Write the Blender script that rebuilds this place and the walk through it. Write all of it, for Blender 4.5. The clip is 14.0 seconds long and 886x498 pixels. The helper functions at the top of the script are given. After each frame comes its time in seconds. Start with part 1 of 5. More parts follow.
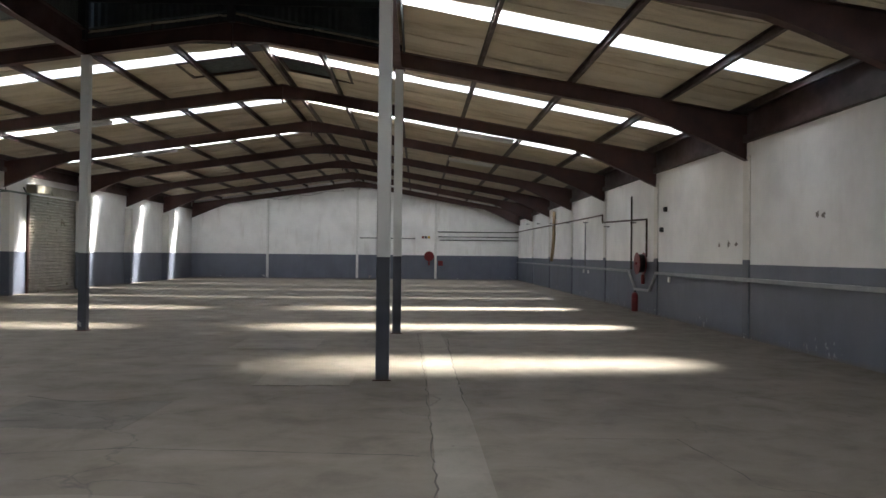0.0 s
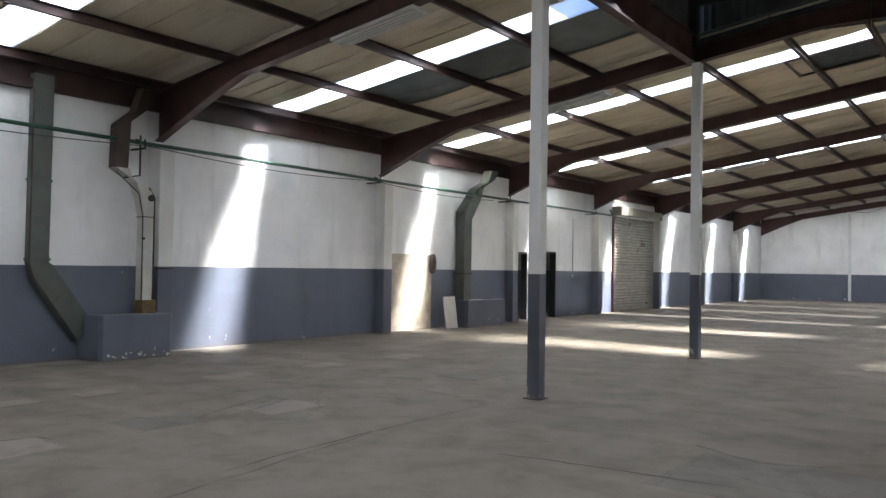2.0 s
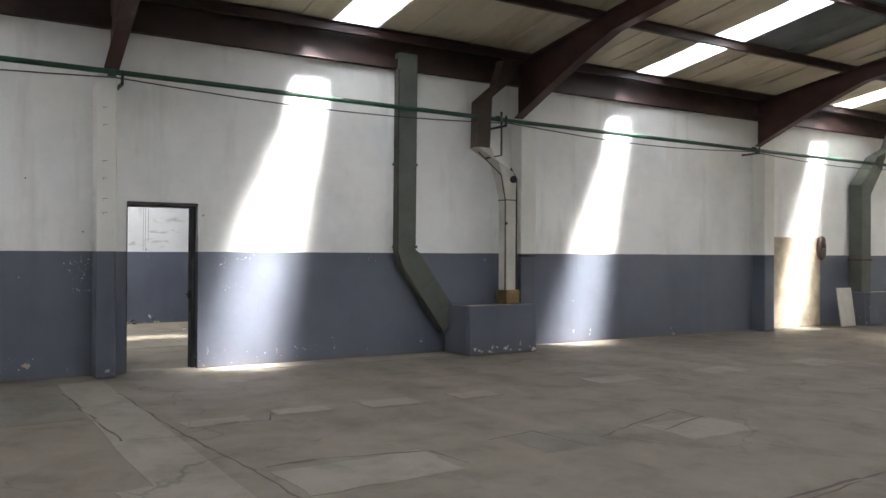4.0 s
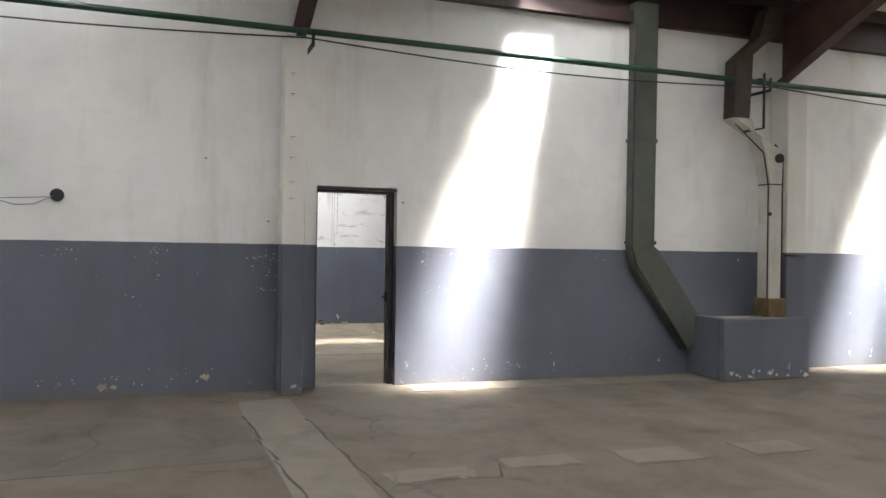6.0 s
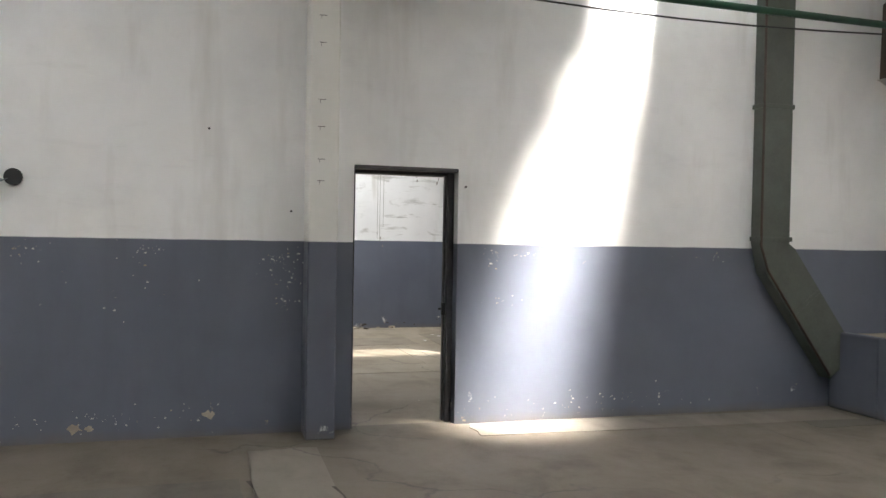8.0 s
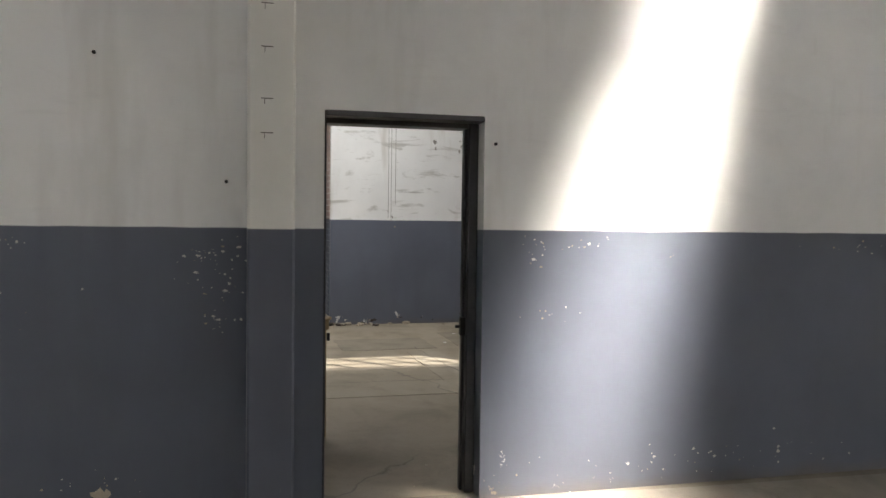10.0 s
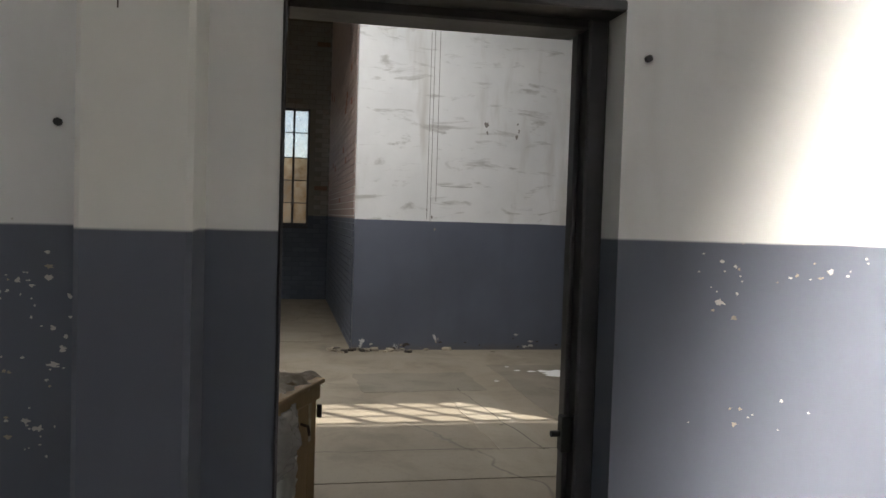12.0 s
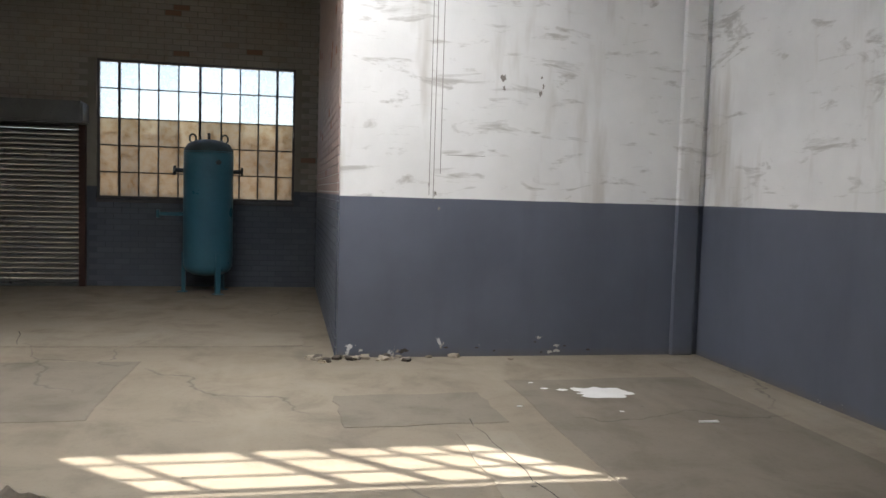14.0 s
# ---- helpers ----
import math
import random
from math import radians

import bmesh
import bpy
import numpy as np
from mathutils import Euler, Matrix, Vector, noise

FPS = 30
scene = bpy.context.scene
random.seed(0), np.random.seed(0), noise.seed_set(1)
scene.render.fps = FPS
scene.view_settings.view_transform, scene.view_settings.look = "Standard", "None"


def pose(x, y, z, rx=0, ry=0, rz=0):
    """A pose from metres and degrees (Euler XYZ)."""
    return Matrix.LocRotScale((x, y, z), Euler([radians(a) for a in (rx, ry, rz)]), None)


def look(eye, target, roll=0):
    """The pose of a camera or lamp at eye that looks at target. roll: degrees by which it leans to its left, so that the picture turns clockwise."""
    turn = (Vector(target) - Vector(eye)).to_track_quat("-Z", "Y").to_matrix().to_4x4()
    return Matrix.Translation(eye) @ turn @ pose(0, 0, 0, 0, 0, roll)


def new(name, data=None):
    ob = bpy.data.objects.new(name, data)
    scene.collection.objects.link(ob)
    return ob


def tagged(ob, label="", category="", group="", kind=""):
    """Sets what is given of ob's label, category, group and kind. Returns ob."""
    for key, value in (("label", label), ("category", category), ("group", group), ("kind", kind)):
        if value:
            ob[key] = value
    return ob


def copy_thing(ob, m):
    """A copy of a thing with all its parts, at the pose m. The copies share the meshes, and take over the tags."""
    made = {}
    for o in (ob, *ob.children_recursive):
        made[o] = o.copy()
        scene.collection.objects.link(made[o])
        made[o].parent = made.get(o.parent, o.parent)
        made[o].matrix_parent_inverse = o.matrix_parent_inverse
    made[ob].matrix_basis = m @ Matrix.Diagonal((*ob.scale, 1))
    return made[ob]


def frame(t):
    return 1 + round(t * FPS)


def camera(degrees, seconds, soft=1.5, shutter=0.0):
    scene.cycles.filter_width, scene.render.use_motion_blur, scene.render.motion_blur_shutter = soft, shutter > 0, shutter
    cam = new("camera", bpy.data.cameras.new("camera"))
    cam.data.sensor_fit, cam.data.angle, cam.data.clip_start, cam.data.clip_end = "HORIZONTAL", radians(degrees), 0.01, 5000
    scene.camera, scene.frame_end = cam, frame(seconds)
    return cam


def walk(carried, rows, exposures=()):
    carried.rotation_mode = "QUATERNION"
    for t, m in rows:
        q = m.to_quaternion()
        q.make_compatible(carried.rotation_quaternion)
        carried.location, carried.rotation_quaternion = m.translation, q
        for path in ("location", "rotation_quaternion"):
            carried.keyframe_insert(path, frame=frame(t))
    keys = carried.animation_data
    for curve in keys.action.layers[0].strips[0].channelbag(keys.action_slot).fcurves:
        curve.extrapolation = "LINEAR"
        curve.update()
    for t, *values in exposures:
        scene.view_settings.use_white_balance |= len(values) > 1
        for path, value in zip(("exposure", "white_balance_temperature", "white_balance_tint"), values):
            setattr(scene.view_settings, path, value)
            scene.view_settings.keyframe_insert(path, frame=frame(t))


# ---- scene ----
cam = camera(57.7, 14.0)
PATH = [
    (0, (-0.426, -0.617, 1.504), (-0.364, 1.382, 1.519), 0.6),
    (0.5, (-0.747, -0.275, 1.515), (-0.904, 1.719, 1.54), 0.6),
    (1, (-1.097, 0.174, 1.546), (-1.606, 2.108, 1.579), 1.8),
    (1.5, (-1.563, 0.434, 1.551), (-2.381, 2.259, 1.601), 0.2),
    (1.6, (-1.669, 0.494, 1.55), (-2.56, 2.283, 1.604), 0.3),
    (2, (-2.103, 0.728, 1.537), (-3.27, 2.351, 1.582), 0.9),
    (2.5, (-2.548, 0.903, 1.568), (-3.897, 2.38, 1.601), 0.3),
    (3, (-2.931, 1.044, 1.559), (-4.42, 2.379, 1.575), -0.3),
    (3.5, (-3.406, 1.256, 1.502), (-5.051, 2.393, 1.512), 0.3),
    (4, (-3.93, 1.335, 1.462), (-5.63, 2.387, 1.474), 0.3),
    (4.2, (-4.137, 1.353, 1.449), (-5.861, 2.367, 1.462), 0.4),
    (6.3, (-6.313, 1.741, 1.43), (-8.207, 2.383, 1.423), 1.0),
    (6.5, (-6.504, 1.779, 1.438), (-8.399, 2.418, 1.415), 1.2),
    (7, (-6.975, 1.923, 1.49), (-8.882, 2.524, 1.447), 1.5),
    (7.5, (-7.497, 1.98, 1.471), (-9.403, 2.586, 1.445), 1.2),
    (8, (-7.945, 2.132, 1.499), (-9.867, 2.684, 1.477), 1.0),
    (8.2, (-8.146, 2.22, 1.503), (-10.08, 2.733, 1.495), 0.9),
    (10.3, (-10.376, 2.816, 1.547), (-12.312, 3.309, 1.459), 0.9),
    (10.5, (-10.601, 2.834, 1.542), (-12.535, 3.339, 1.467), 1.3),
    (11, (-11.163, 2.943, 1.535), (-13.1, 3.435, 1.464), 1.4),
    (11.5, (-11.706, 3.09, 1.511), (-13.65, 3.556, 1.448), 1.6),
    (12, (-12.264, 3.206, 1.513), (-14.224, 3.597, 1.436), 1.8),
    (12.5, (-12.77, 3.306, 1.505), (-14.736, 3.655, 1.384), 1.6),
    (13, (-13.226, 3.392, 1.51), (-15.199, 3.693, 1.374), 2.2),
    (13.5, (-13.707, 3.443, 1.507), (-15.683, 3.718, 1.362), 1.5),
    (14, (-14.002, 3.527, 1.512), (-15.961, 3.91, 1.376), 1.7),
]
EXPOSE = [(0.0, 0.9, 6100, 10), (0.5, 1.05, 5950, 10), (1.0, 1.25, 5800, 10), (1.5, 1.5, 5800, 10), (3.0, 1.45, 6100, 10), (4.2, 1.6, 6200, 10), (6.3, 1.82, 6500, 10), (8.2, 1.72, 6500, 10), (10.3, 0.95, 6700, 10), (11.0, 0.62, 6700, 10),
          (12.0, 0.85, 6600, 10), (12.5, 1.1, 6500, 10), (13.0, 1.45, 6400, 11), (14.0, 1.6, 6500, 11)]
walk(cam, [(t, look(eye, target, roll)) for t, eye, target, roll in PATH], EXPOSE)

# ---- daylight ----
SUN_WAY = Vector((-0.30, -0.31, -1.0))
world = bpy.data.worlds.new("sky")
scene.world = world
world.use_nodes = True
sky = world.node_tree.nodes.new("ShaderNodeTexSky")
sky.sky_type = "NISHITA"
sky.sun_disc = False
sky.sun_elevation = math.atan2(1.0, math.hypot(0.30, 0.31))
sky.sun_rotation = math.atan2(0.30, 0.31)
world.node_tree.nodes["Background"].inputs[1].default_value = 0.15
world.node_tree.links.new(sky.outputs[0], world.node_tree.nodes["Background"].inputs[0])
sun = new("sun", bpy.data.lights.new("sun", "SUN"))
sun.data.energy, sun.data.angle, sun.data.color = 5.0, radians(0.6), (1.0, 0.95, 0.87)
sun.matrix_world = Matrix.Translation((0, 0, 30)) @ SUN_WAY.to_track_quat("-Z", "Y").to_matrix().to_4x4()

# ---- measures (lamps in the roof lights follow them) ----
WL, WR = -14.2, 5.75           # inner faces of the long walls
RIDGE, ZR, SLOPE, SLOPE_E = -4.05, 6.12, 0.147, 0.182
FRAMES = [-8.44, -2.72, 3.0, 9.08, 15.0, 20.75, 26.5, 32.2, 37.7, 43.2, 48.76]
STRIPS = [-5.62 + 5.72 * k for k in range(10)]      # near edge of the roof light in each bay
STRIP_WIDE = 0.68
Y0, Y1 = FRAMES[0], FRAMES[-1]
DADO = 1.472
WALL_TOP = 4.12


def zs(x):
    """Underside of the roof sheets at x."""
    return ZR - (SLOPE if x < RIDGE else SLOPE_E) * abs(x - RIDGE)


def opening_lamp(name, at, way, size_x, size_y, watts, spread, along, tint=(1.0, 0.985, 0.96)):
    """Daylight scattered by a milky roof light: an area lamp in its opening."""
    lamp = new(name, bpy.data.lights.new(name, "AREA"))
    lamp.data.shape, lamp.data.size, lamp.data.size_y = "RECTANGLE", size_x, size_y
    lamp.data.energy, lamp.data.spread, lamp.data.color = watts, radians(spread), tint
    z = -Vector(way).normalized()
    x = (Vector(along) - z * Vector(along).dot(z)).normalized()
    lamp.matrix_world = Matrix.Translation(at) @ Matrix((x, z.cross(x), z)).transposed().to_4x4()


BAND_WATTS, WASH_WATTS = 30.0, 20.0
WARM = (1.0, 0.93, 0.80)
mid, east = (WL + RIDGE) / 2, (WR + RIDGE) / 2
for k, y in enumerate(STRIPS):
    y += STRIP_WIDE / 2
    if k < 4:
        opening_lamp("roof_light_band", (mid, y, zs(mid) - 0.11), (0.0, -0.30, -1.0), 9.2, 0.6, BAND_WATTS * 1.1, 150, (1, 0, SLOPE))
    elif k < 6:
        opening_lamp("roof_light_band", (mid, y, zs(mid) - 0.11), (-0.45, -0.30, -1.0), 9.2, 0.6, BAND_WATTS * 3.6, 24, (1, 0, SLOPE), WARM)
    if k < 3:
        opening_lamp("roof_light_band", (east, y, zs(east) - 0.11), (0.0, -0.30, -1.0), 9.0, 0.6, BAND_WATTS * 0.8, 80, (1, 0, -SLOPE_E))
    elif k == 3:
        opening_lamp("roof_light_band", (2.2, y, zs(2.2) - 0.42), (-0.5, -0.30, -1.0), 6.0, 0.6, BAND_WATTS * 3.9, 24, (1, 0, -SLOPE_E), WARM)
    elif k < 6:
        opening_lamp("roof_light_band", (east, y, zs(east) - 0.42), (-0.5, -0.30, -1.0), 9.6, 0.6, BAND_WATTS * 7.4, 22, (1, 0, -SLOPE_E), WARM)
    # the sheet between eaves purlin and wall, and the one above that purlin
    opening_lamp("roof_light_wash", (WL + 1.02, y - 0.44, zs(WL + 1.02) - 0.20), (-0.30, -0.25, -1.0), 1.15, 0.56, WASH_WATTS, 17, (1, 0, SLOPE), (1.0, 0.935, 0.86))
    opening_lamp("roof_light_wash", (WL + 0.27, y - 0.44, zs(WL + 0.27) - 0.20), (-0.30, -0.22, -1.0), 0.13, 0.48, WASH_WATTS * 0.12, 16, (1, 0, SLOPE))
# fill lamp added under the side room's ceiling to brighten it; no source seen there
opening_lamp("room_fill_lamp", (-19.4, 2.7, 4.88), (-0.08, 0.0, -1.0), 1.6, 4.2, 43.0, 125, (1, 0, 0))

# ---- materials ----
class Nodes:
    def __init__(self, name):
        self.m = bpy.data.materials.new(name)
        self.m.use_nodes = True
        self.t = self.m.node_tree
        self.b = self.t.nodes["Principled BSDF"]
        self.out = self.t.nodes["Material Output"]
        self.pos = self.add("ShaderNodeNewGeometry").outputs["Position"]

    def add(self, kind, **props):
        n = self.t.nodes.new(kind)
        for k, v in props.items():
            setattr(n, k, v)
        return n

    def put(self, socket, v):
        if isinstance(v, (int, float)):
            socket.default_value = v
        elif isinstance(v, (tuple, list)):
            socket.default_value = (*v, 1.0) if len(v) == 3 and socket.type == "RGBA" else v
        else:
            self.t.links.new(v, socket)

    def noise(self, scale, detail=4.0, rough=0.55, stretch=(1, 1, 1), warp=0.0, vec=None):
        mp = self.add("ShaderNodeMapping")
        self.put(mp.inputs[0], self.pos if vec is None else vec)
        mp.inputs[3].default_value = stretch
        n = self.add("ShaderNodeTexNoise")
        self.put(n.inputs["Vector"], mp.outputs[0])
        self.put(n.inputs["Scale"], scale)
        self.put(n.inputs["Detail"], detail)
        self.put(n.inputs["Roughness"], rough)
        self.put(n.inputs["Distortion"], warp)
        return n.outputs[0]

    def ramp(self, v, lo, hi, a=0.0, b=1.0):
        n = self.add("ShaderNodeMapRange")
        for s, x in zip(n.inputs[:5], (v, lo, hi, a, b)):
            self.put(s, x)
        return n.outputs[0]

    def mix(self, f, a, b):
        n = self.add("ShaderNodeMix", data_type="RGBA")
        self.put(n.inputs[0], f)
        self.put(n.inputs[6], a)
        self.put(n.inputs[7], b)
        return n.outputs[2]

    def math(self, op, a, b=0.0, c=0.0):
        n = self.add("ShaderNodeMath", operation=op)
        for s, x in zip(n.inputs, (a, b, c)):
            self.put(s, x)
        return n.outputs[0]

    def axis(self, i):
        n = self.add("ShaderNodeSeparateXYZ")
        self.put(n.inputs[0], self.pos)
        return n.outputs[i]

    def bump(self, h, strength=0.3, dist=0.01):
        n = self.add("ShaderNodeBump")
        self.put(n.inputs["Height"], h)
        self.put(n.inputs["Strength"], strength)
        self.put(n.inputs["Distance"], dist)
        self.put(self.b.inputs["Normal"], n.outputs[0])

    def done(self, color, rough=0.6, metal=0.0):
        self.put(self.b.inputs["Base Color"], color)
        self.put(self.b.inputs["Roughness"], rough)
        self.put(self.b.inputs["Metallic"], metal)
        return self.m


def plain(name, a, b, rough=0.6, metal=0.0, scale=6.0, fine=60.0, bump=0.15, stretch=(1, 1, 1)):
    """A surface whose colour wanders between a and b at two scales."""
    n = Nodes(name)
    big, small = n.noise(scale, 5, 0.6, stretch), n.noise(fine, 3, 0.6, stretch)
    f = n.ramp(n.math("ADD", n.math("MULTIPLY", big, 0.7), n.math("MULTIPLY", small, 0.3)), 0.35, 0.65)
    n.bump(small, bump, 0.004)
    r = n.ramp(big, 0.3, 0.7, max(rough - 0.1, 0.05), min(rough + 0.1, 1.0))
    return n.done(n.mix(f, a, b), r, metal)


def painted_wall(name, white, grey, wear=1.0, dado=DADO, sound=0.0):
    """Plaster with a grey dado up to DADO and white above, chipped and stained."""
    n = Nodes(name)
    z = n.axis(2)
    edge = n.math("ADD", z, n.math("MULTIPLY", n.noise(3.0, 2), 0.012))
    up = n.ramp(edge, dado + 0.003, dado + 0.009)
    blot = n.noise(0.9, 6, 0.6)
    streak = n.noise(2.2, 4, 0.6, (1, 1, 0.18))
    w = n.mix(n.ramp(blot, 0.42, 0.7), white, [c * 0.86 for c in white])
    w = n.mix(n.math("MULTIPLY", n.ramp(streak, 0.56, 0.75), 0.35 * wear), w, (0.42, 0.38, 0.32))
    smear = n.noise(3.5, 5, 0.65, (0.55, 0.55, 2.2), 0.6)
    w = n.mix(n.math("MULTIPLY", n.ramp(smear, 0.57, 0.68), 0.65 * max(wear - 0.9, 0.05)), w, (0.40, 0.385, 0.355))
    g = n.mix(n.ramp(blot, 0.35, 0.7), grey, [c * 0.8 for c in grey])
    g = n.mix(n.math("MULTIPLY", n.ramp(streak, 0.5, 0.75), 0.4), g, [c * 0.6 for c in grey])
    chips = n.noise(7.0, 6, 0.72, (1, 1, 0.8))
    zone = n.noise(1.1, 2)
    low = n.ramp(z, 0.12, 0.42, 0.115, 0.0)
    high = n.ramp(n.math("ABSOLUTE", n.math("SUBTRACT", z, 1.36)), 0.02, 0.14, 0.055, 0.0)
    level = n.math("ADD", n.math("ADD", chips, n.math("ADD", low, high)), n.math("MULTIPLY", n.math("SUBTRACT", zone, 0.5), 0.35))
    chip = n.ramp(level, 0.735 + sound, 0.75 + sound)
    inner = n.ramp(n.noise(2.7, 2), 0.55, 0.62)
    g = n.mix(n.math("MULTIPLY", chip, wear), g, n.mix(inner, (0.62, 0.62, 0.60), (0.36, 0.30, 0.23)))
    foot = n.math("MULTIPLY", n.ramp(n.math("ADD", z, n.math("MULTIPLY", n.noise(5.0, 4), 0.12)), 0.03, 0.14, 1.0, 0.0), 0.6)
    g = n.mix(foot, g, (0.16, 0.13, 0.10))
    h = n.math("ADD", n.math("MULTIPLY", n.noise(2.0, 3), 1.4), n.math("MULTIPLY", n.noise(45.0, 3), 0.10))
    h = n.math("SUBTRACT", h, n.math("MULTIPLY", chip, 0.2))
    n.bump(h, 0.35, 0.012)
    return n.done(n.mix(up, g, w), n.ramp(up, 0, 1, 0.48, 0.75))


WALL = painted_wall("hall_wall_paint", (0.86, 0.855, 0.835), (0.14, 0.155, 0.195), 1.0, DADO, 0.035)
WALL_EAST = painted_wall("east_wall_paint", (0.86, 0.855, 0.835), (0.135, 0.15, 0.19), 0.35, 1.385)
WALL_ROOM = painted_wall("room_wall_paint", (0.80, 0.80, 0.79), (0.125, 0.14, 0.18), 2.0, DADO, 0.05)
PIER = painted_wall("pier_paint", (0.76, 0.745, 0.69), (0.12, 0.13, 0.165), 0.8)


def concrete(name, a, b, rough=0.72, grit=1.0):
    n = Nodes(name)
    big, mid, fine = n.noise(0.35, 5, 0.6), n.noise(1.7, 6, 0.65, (1, 1, 1), 0.4), n.noise(28.0, 4, 0.7)
    c = n.mix(n.ramp(big, 0.38, 0.62), a, b)
    c = n.mix(n.math("MULTIPLY", n.ramp(mid, 0.5, 0.72), 0.55), c, [x * 0.62 for x in a])
    c = n.mix(n.math("MULTIPLY", n.ramp(fine, 0.55, 0.75), 0.35), c, [x * 0.55 for x in a])
    dust = n.noise(0.8, 4, 0.6, (0.4, 1.6, 1))
    c = n.mix(n.math("MULTIPLY", n.ramp(dust, 0.55, 0.7), 0.4), c, [min(x * 1.35, 1) for x in b])
    spots = n.noise(5.5, 2, 0.5)
    c = n.mix(n.ramp(spots, 0.765, 0.80), c, [x * 0.35 for x in a])
    warp = n.add("ShaderNodeVectorMath", operation="ADD")
    wn = n.add("ShaderNodeTexNoise")
    n.put(wn.inputs["Vector"], n.pos)
    n.put(wn.inputs["Scale"], 1.3)
    n.put(wn.inputs["Detail"], 5.0)
    sc = n.add("ShaderNodeVectorMath", operation="SCALE")
    n.put(sc.inputs[0], wn.outputs[1])
    n.put(sc.inputs[3], 0.9)
    n.put(warp.inputs[0], n.pos)
    n.put(warp.inputs[1], sc.outputs[0])
    vor = n.add("ShaderNodeTexVoronoi", feature="DISTANCE_TO_EDGE")
    n.put(vor.inputs["Vector"], warp.outputs[0])
    n.put(vor.inputs["Scale"], 0.33)
    crack = n.math("MULTIPLY", n.ramp(vor.outputs[0], 0.0, 0.006, 1.0, 0.0), n.ramp(n.noise(0.5, 2), 0.5, 0.56))
    c = n.mix(n.math("MULTIPLY", crack, 0.5), c, (0.03, 0.027, 0.024))
    h = n.math("ADD", n.math("MULTIPLY", mid, 0.6), n.math("MULTIPLY", fine, 0.12))
    n.bump(n.math("SUBTRACT", h, n.math("MULTIPLY", crack, 0.5)), 0.25 * grit, 0.012)
    return n.done(c, n.ramp(mid, 0.3, 0.7, rough - 0.14, rough + 0.12))


FLOOR = concrete("floor_concrete", (0.116, 0.097, 0.072), (0.142, 0.121, 0.092))
FLOOR_ROOM = concrete("room_concrete", (0.195, 0.165, 0.122), (0.24, 0.205, 0.155))
PATCH_A = concrete("pale_screed", (0.172, 0.154, 0.124), (0.20, 0.18, 0.148), 0.8)
PATCH_ROOM = concrete("room_dark_screed", (0.16, 0.138, 0.106), (0.19, 0.165, 0.128), 0.75)
PATCH_C = concrete("room_pale_screed", (0.225, 0.195, 0.15), (0.26, 0.228, 0.178), 0.8)
PATCH_B = concrete("dark_screed", (0.100, 0.089, 0.072), (0.124, 0.111, 0.09), 0.75)
BARE = plain("bare_plaster", (0.50, 0.43, 0.32), (0.27, 0.235, 0.185), 0.85, 0, 2.6, 40, 0.5)
YARD = concrete("yard_concrete", (0.30, 0.27, 0.22), (0.36, 0.33, 0.27), 0.85)
JOINT = plain("joint_dirt", (0.055, 0.047, 0.039), (0.09, 0.078, 0.064), 0.95)
OXIDE = plain("red_oxide_paint", (0.068, 0.023, 0.018), (0.042, 0.017, 0.014), 0.55, 0, 3, 40)
PURLIN = plain("dark_oxide_paint", (0.050, 0.022, 0.018), (0.032, 0.018, 0.016), 0.55, 0, 3, 40)
DARK = plain("dark_steel_paint", (0.028, 0.028, 0.032), (0.016, 0.016, 0.018), 0.5)
FRAME_GREY = plain("door_frame_paint", (0.072, 0.069, 0.075), (0.048, 0.046, 0.050), 0.4, 0, 4, 50)
COLUMN = painted_wall("column_paint", (0.66, 0.655, 0.62), (0.075, 0.08, 0.10), 0.5)
DUCT = plain("olive_duct_paint", (0.105, 0.115, 0.095), (0.075, 0.082, 0.068), 0.55, 0, 3, 40)
FLUE = plain("pale_flue_paint", (0.60, 0.58, 0.52), (0.46, 0.44, 0.39), 0.5, 0, 4, 50)
RUST = plain("rusty_duct_paint", (0.075, 0.045, 0.032), (0.05, 0.038, 0.03), 0.7, 0, 5, 50)
GREEN = plain("green_pipe_paint", (0.018, 0.075, 0.040), (0.013, 0.045, 0.028), 0.38, 0, 5, 40)
BLACK = plain("black_rubber", (0.012, 0.012, 0.012), (0.02, 0.02, 0.02), 0.5)
RED = plain("fire_red_paint", (0.20, 0.012, 0.014), (0.13, 0.010, 0.012), 0.4)
STEEL = plain("galvanised_steel", (0.34, 0.35, 0.36), (0.24, 0.25, 0.26), 0.42, 0.7, 4, 50)
TRUNK = plain("trunking_grey", (0.30, 0.31, 0.32), (0.23, 0.24, 0.25), 0.45, 0.0, 4, 50)
SHEET = plain("grey_corrugated_steel", (0.17, 0.19, 0.20), (0.10, 0.115, 0.12), 0.5, 0.2, 2, 40)
CLAD = plain("monitor_cladding", (0.10, 0.115, 0.12), (0.06, 0.07, 0.072), 0.55, 0.2, 2, 40)
VENT = plain("teal_vent_paint", (0.030, 0.050, 0.054), (0.022, 0.034, 0.038), 0.5)
SHUTTER = plain("shutter_slat_paint", (0.30, 0.275, 0.21), (0.22, 0.20, 0.155), 0.34, 0.25, 3, 40)
SHUTTER_B = plain("grey_slat_paint", (0.16, 0.165, 0.168), (0.11, 0.115, 0.118), 0.35, 0.2, 3, 40)
TEAL = plain("teal_tank_paint", (0.045, 0.155, 0.215), (0.035, 0.125, 0.18), 0.35, 0, 3, 40, 0.08)
TANK_CAP = plain("worn_tank_cap", (0.05, 0.075, 0.085), (0.035, 0.045, 0.05), 0.5)
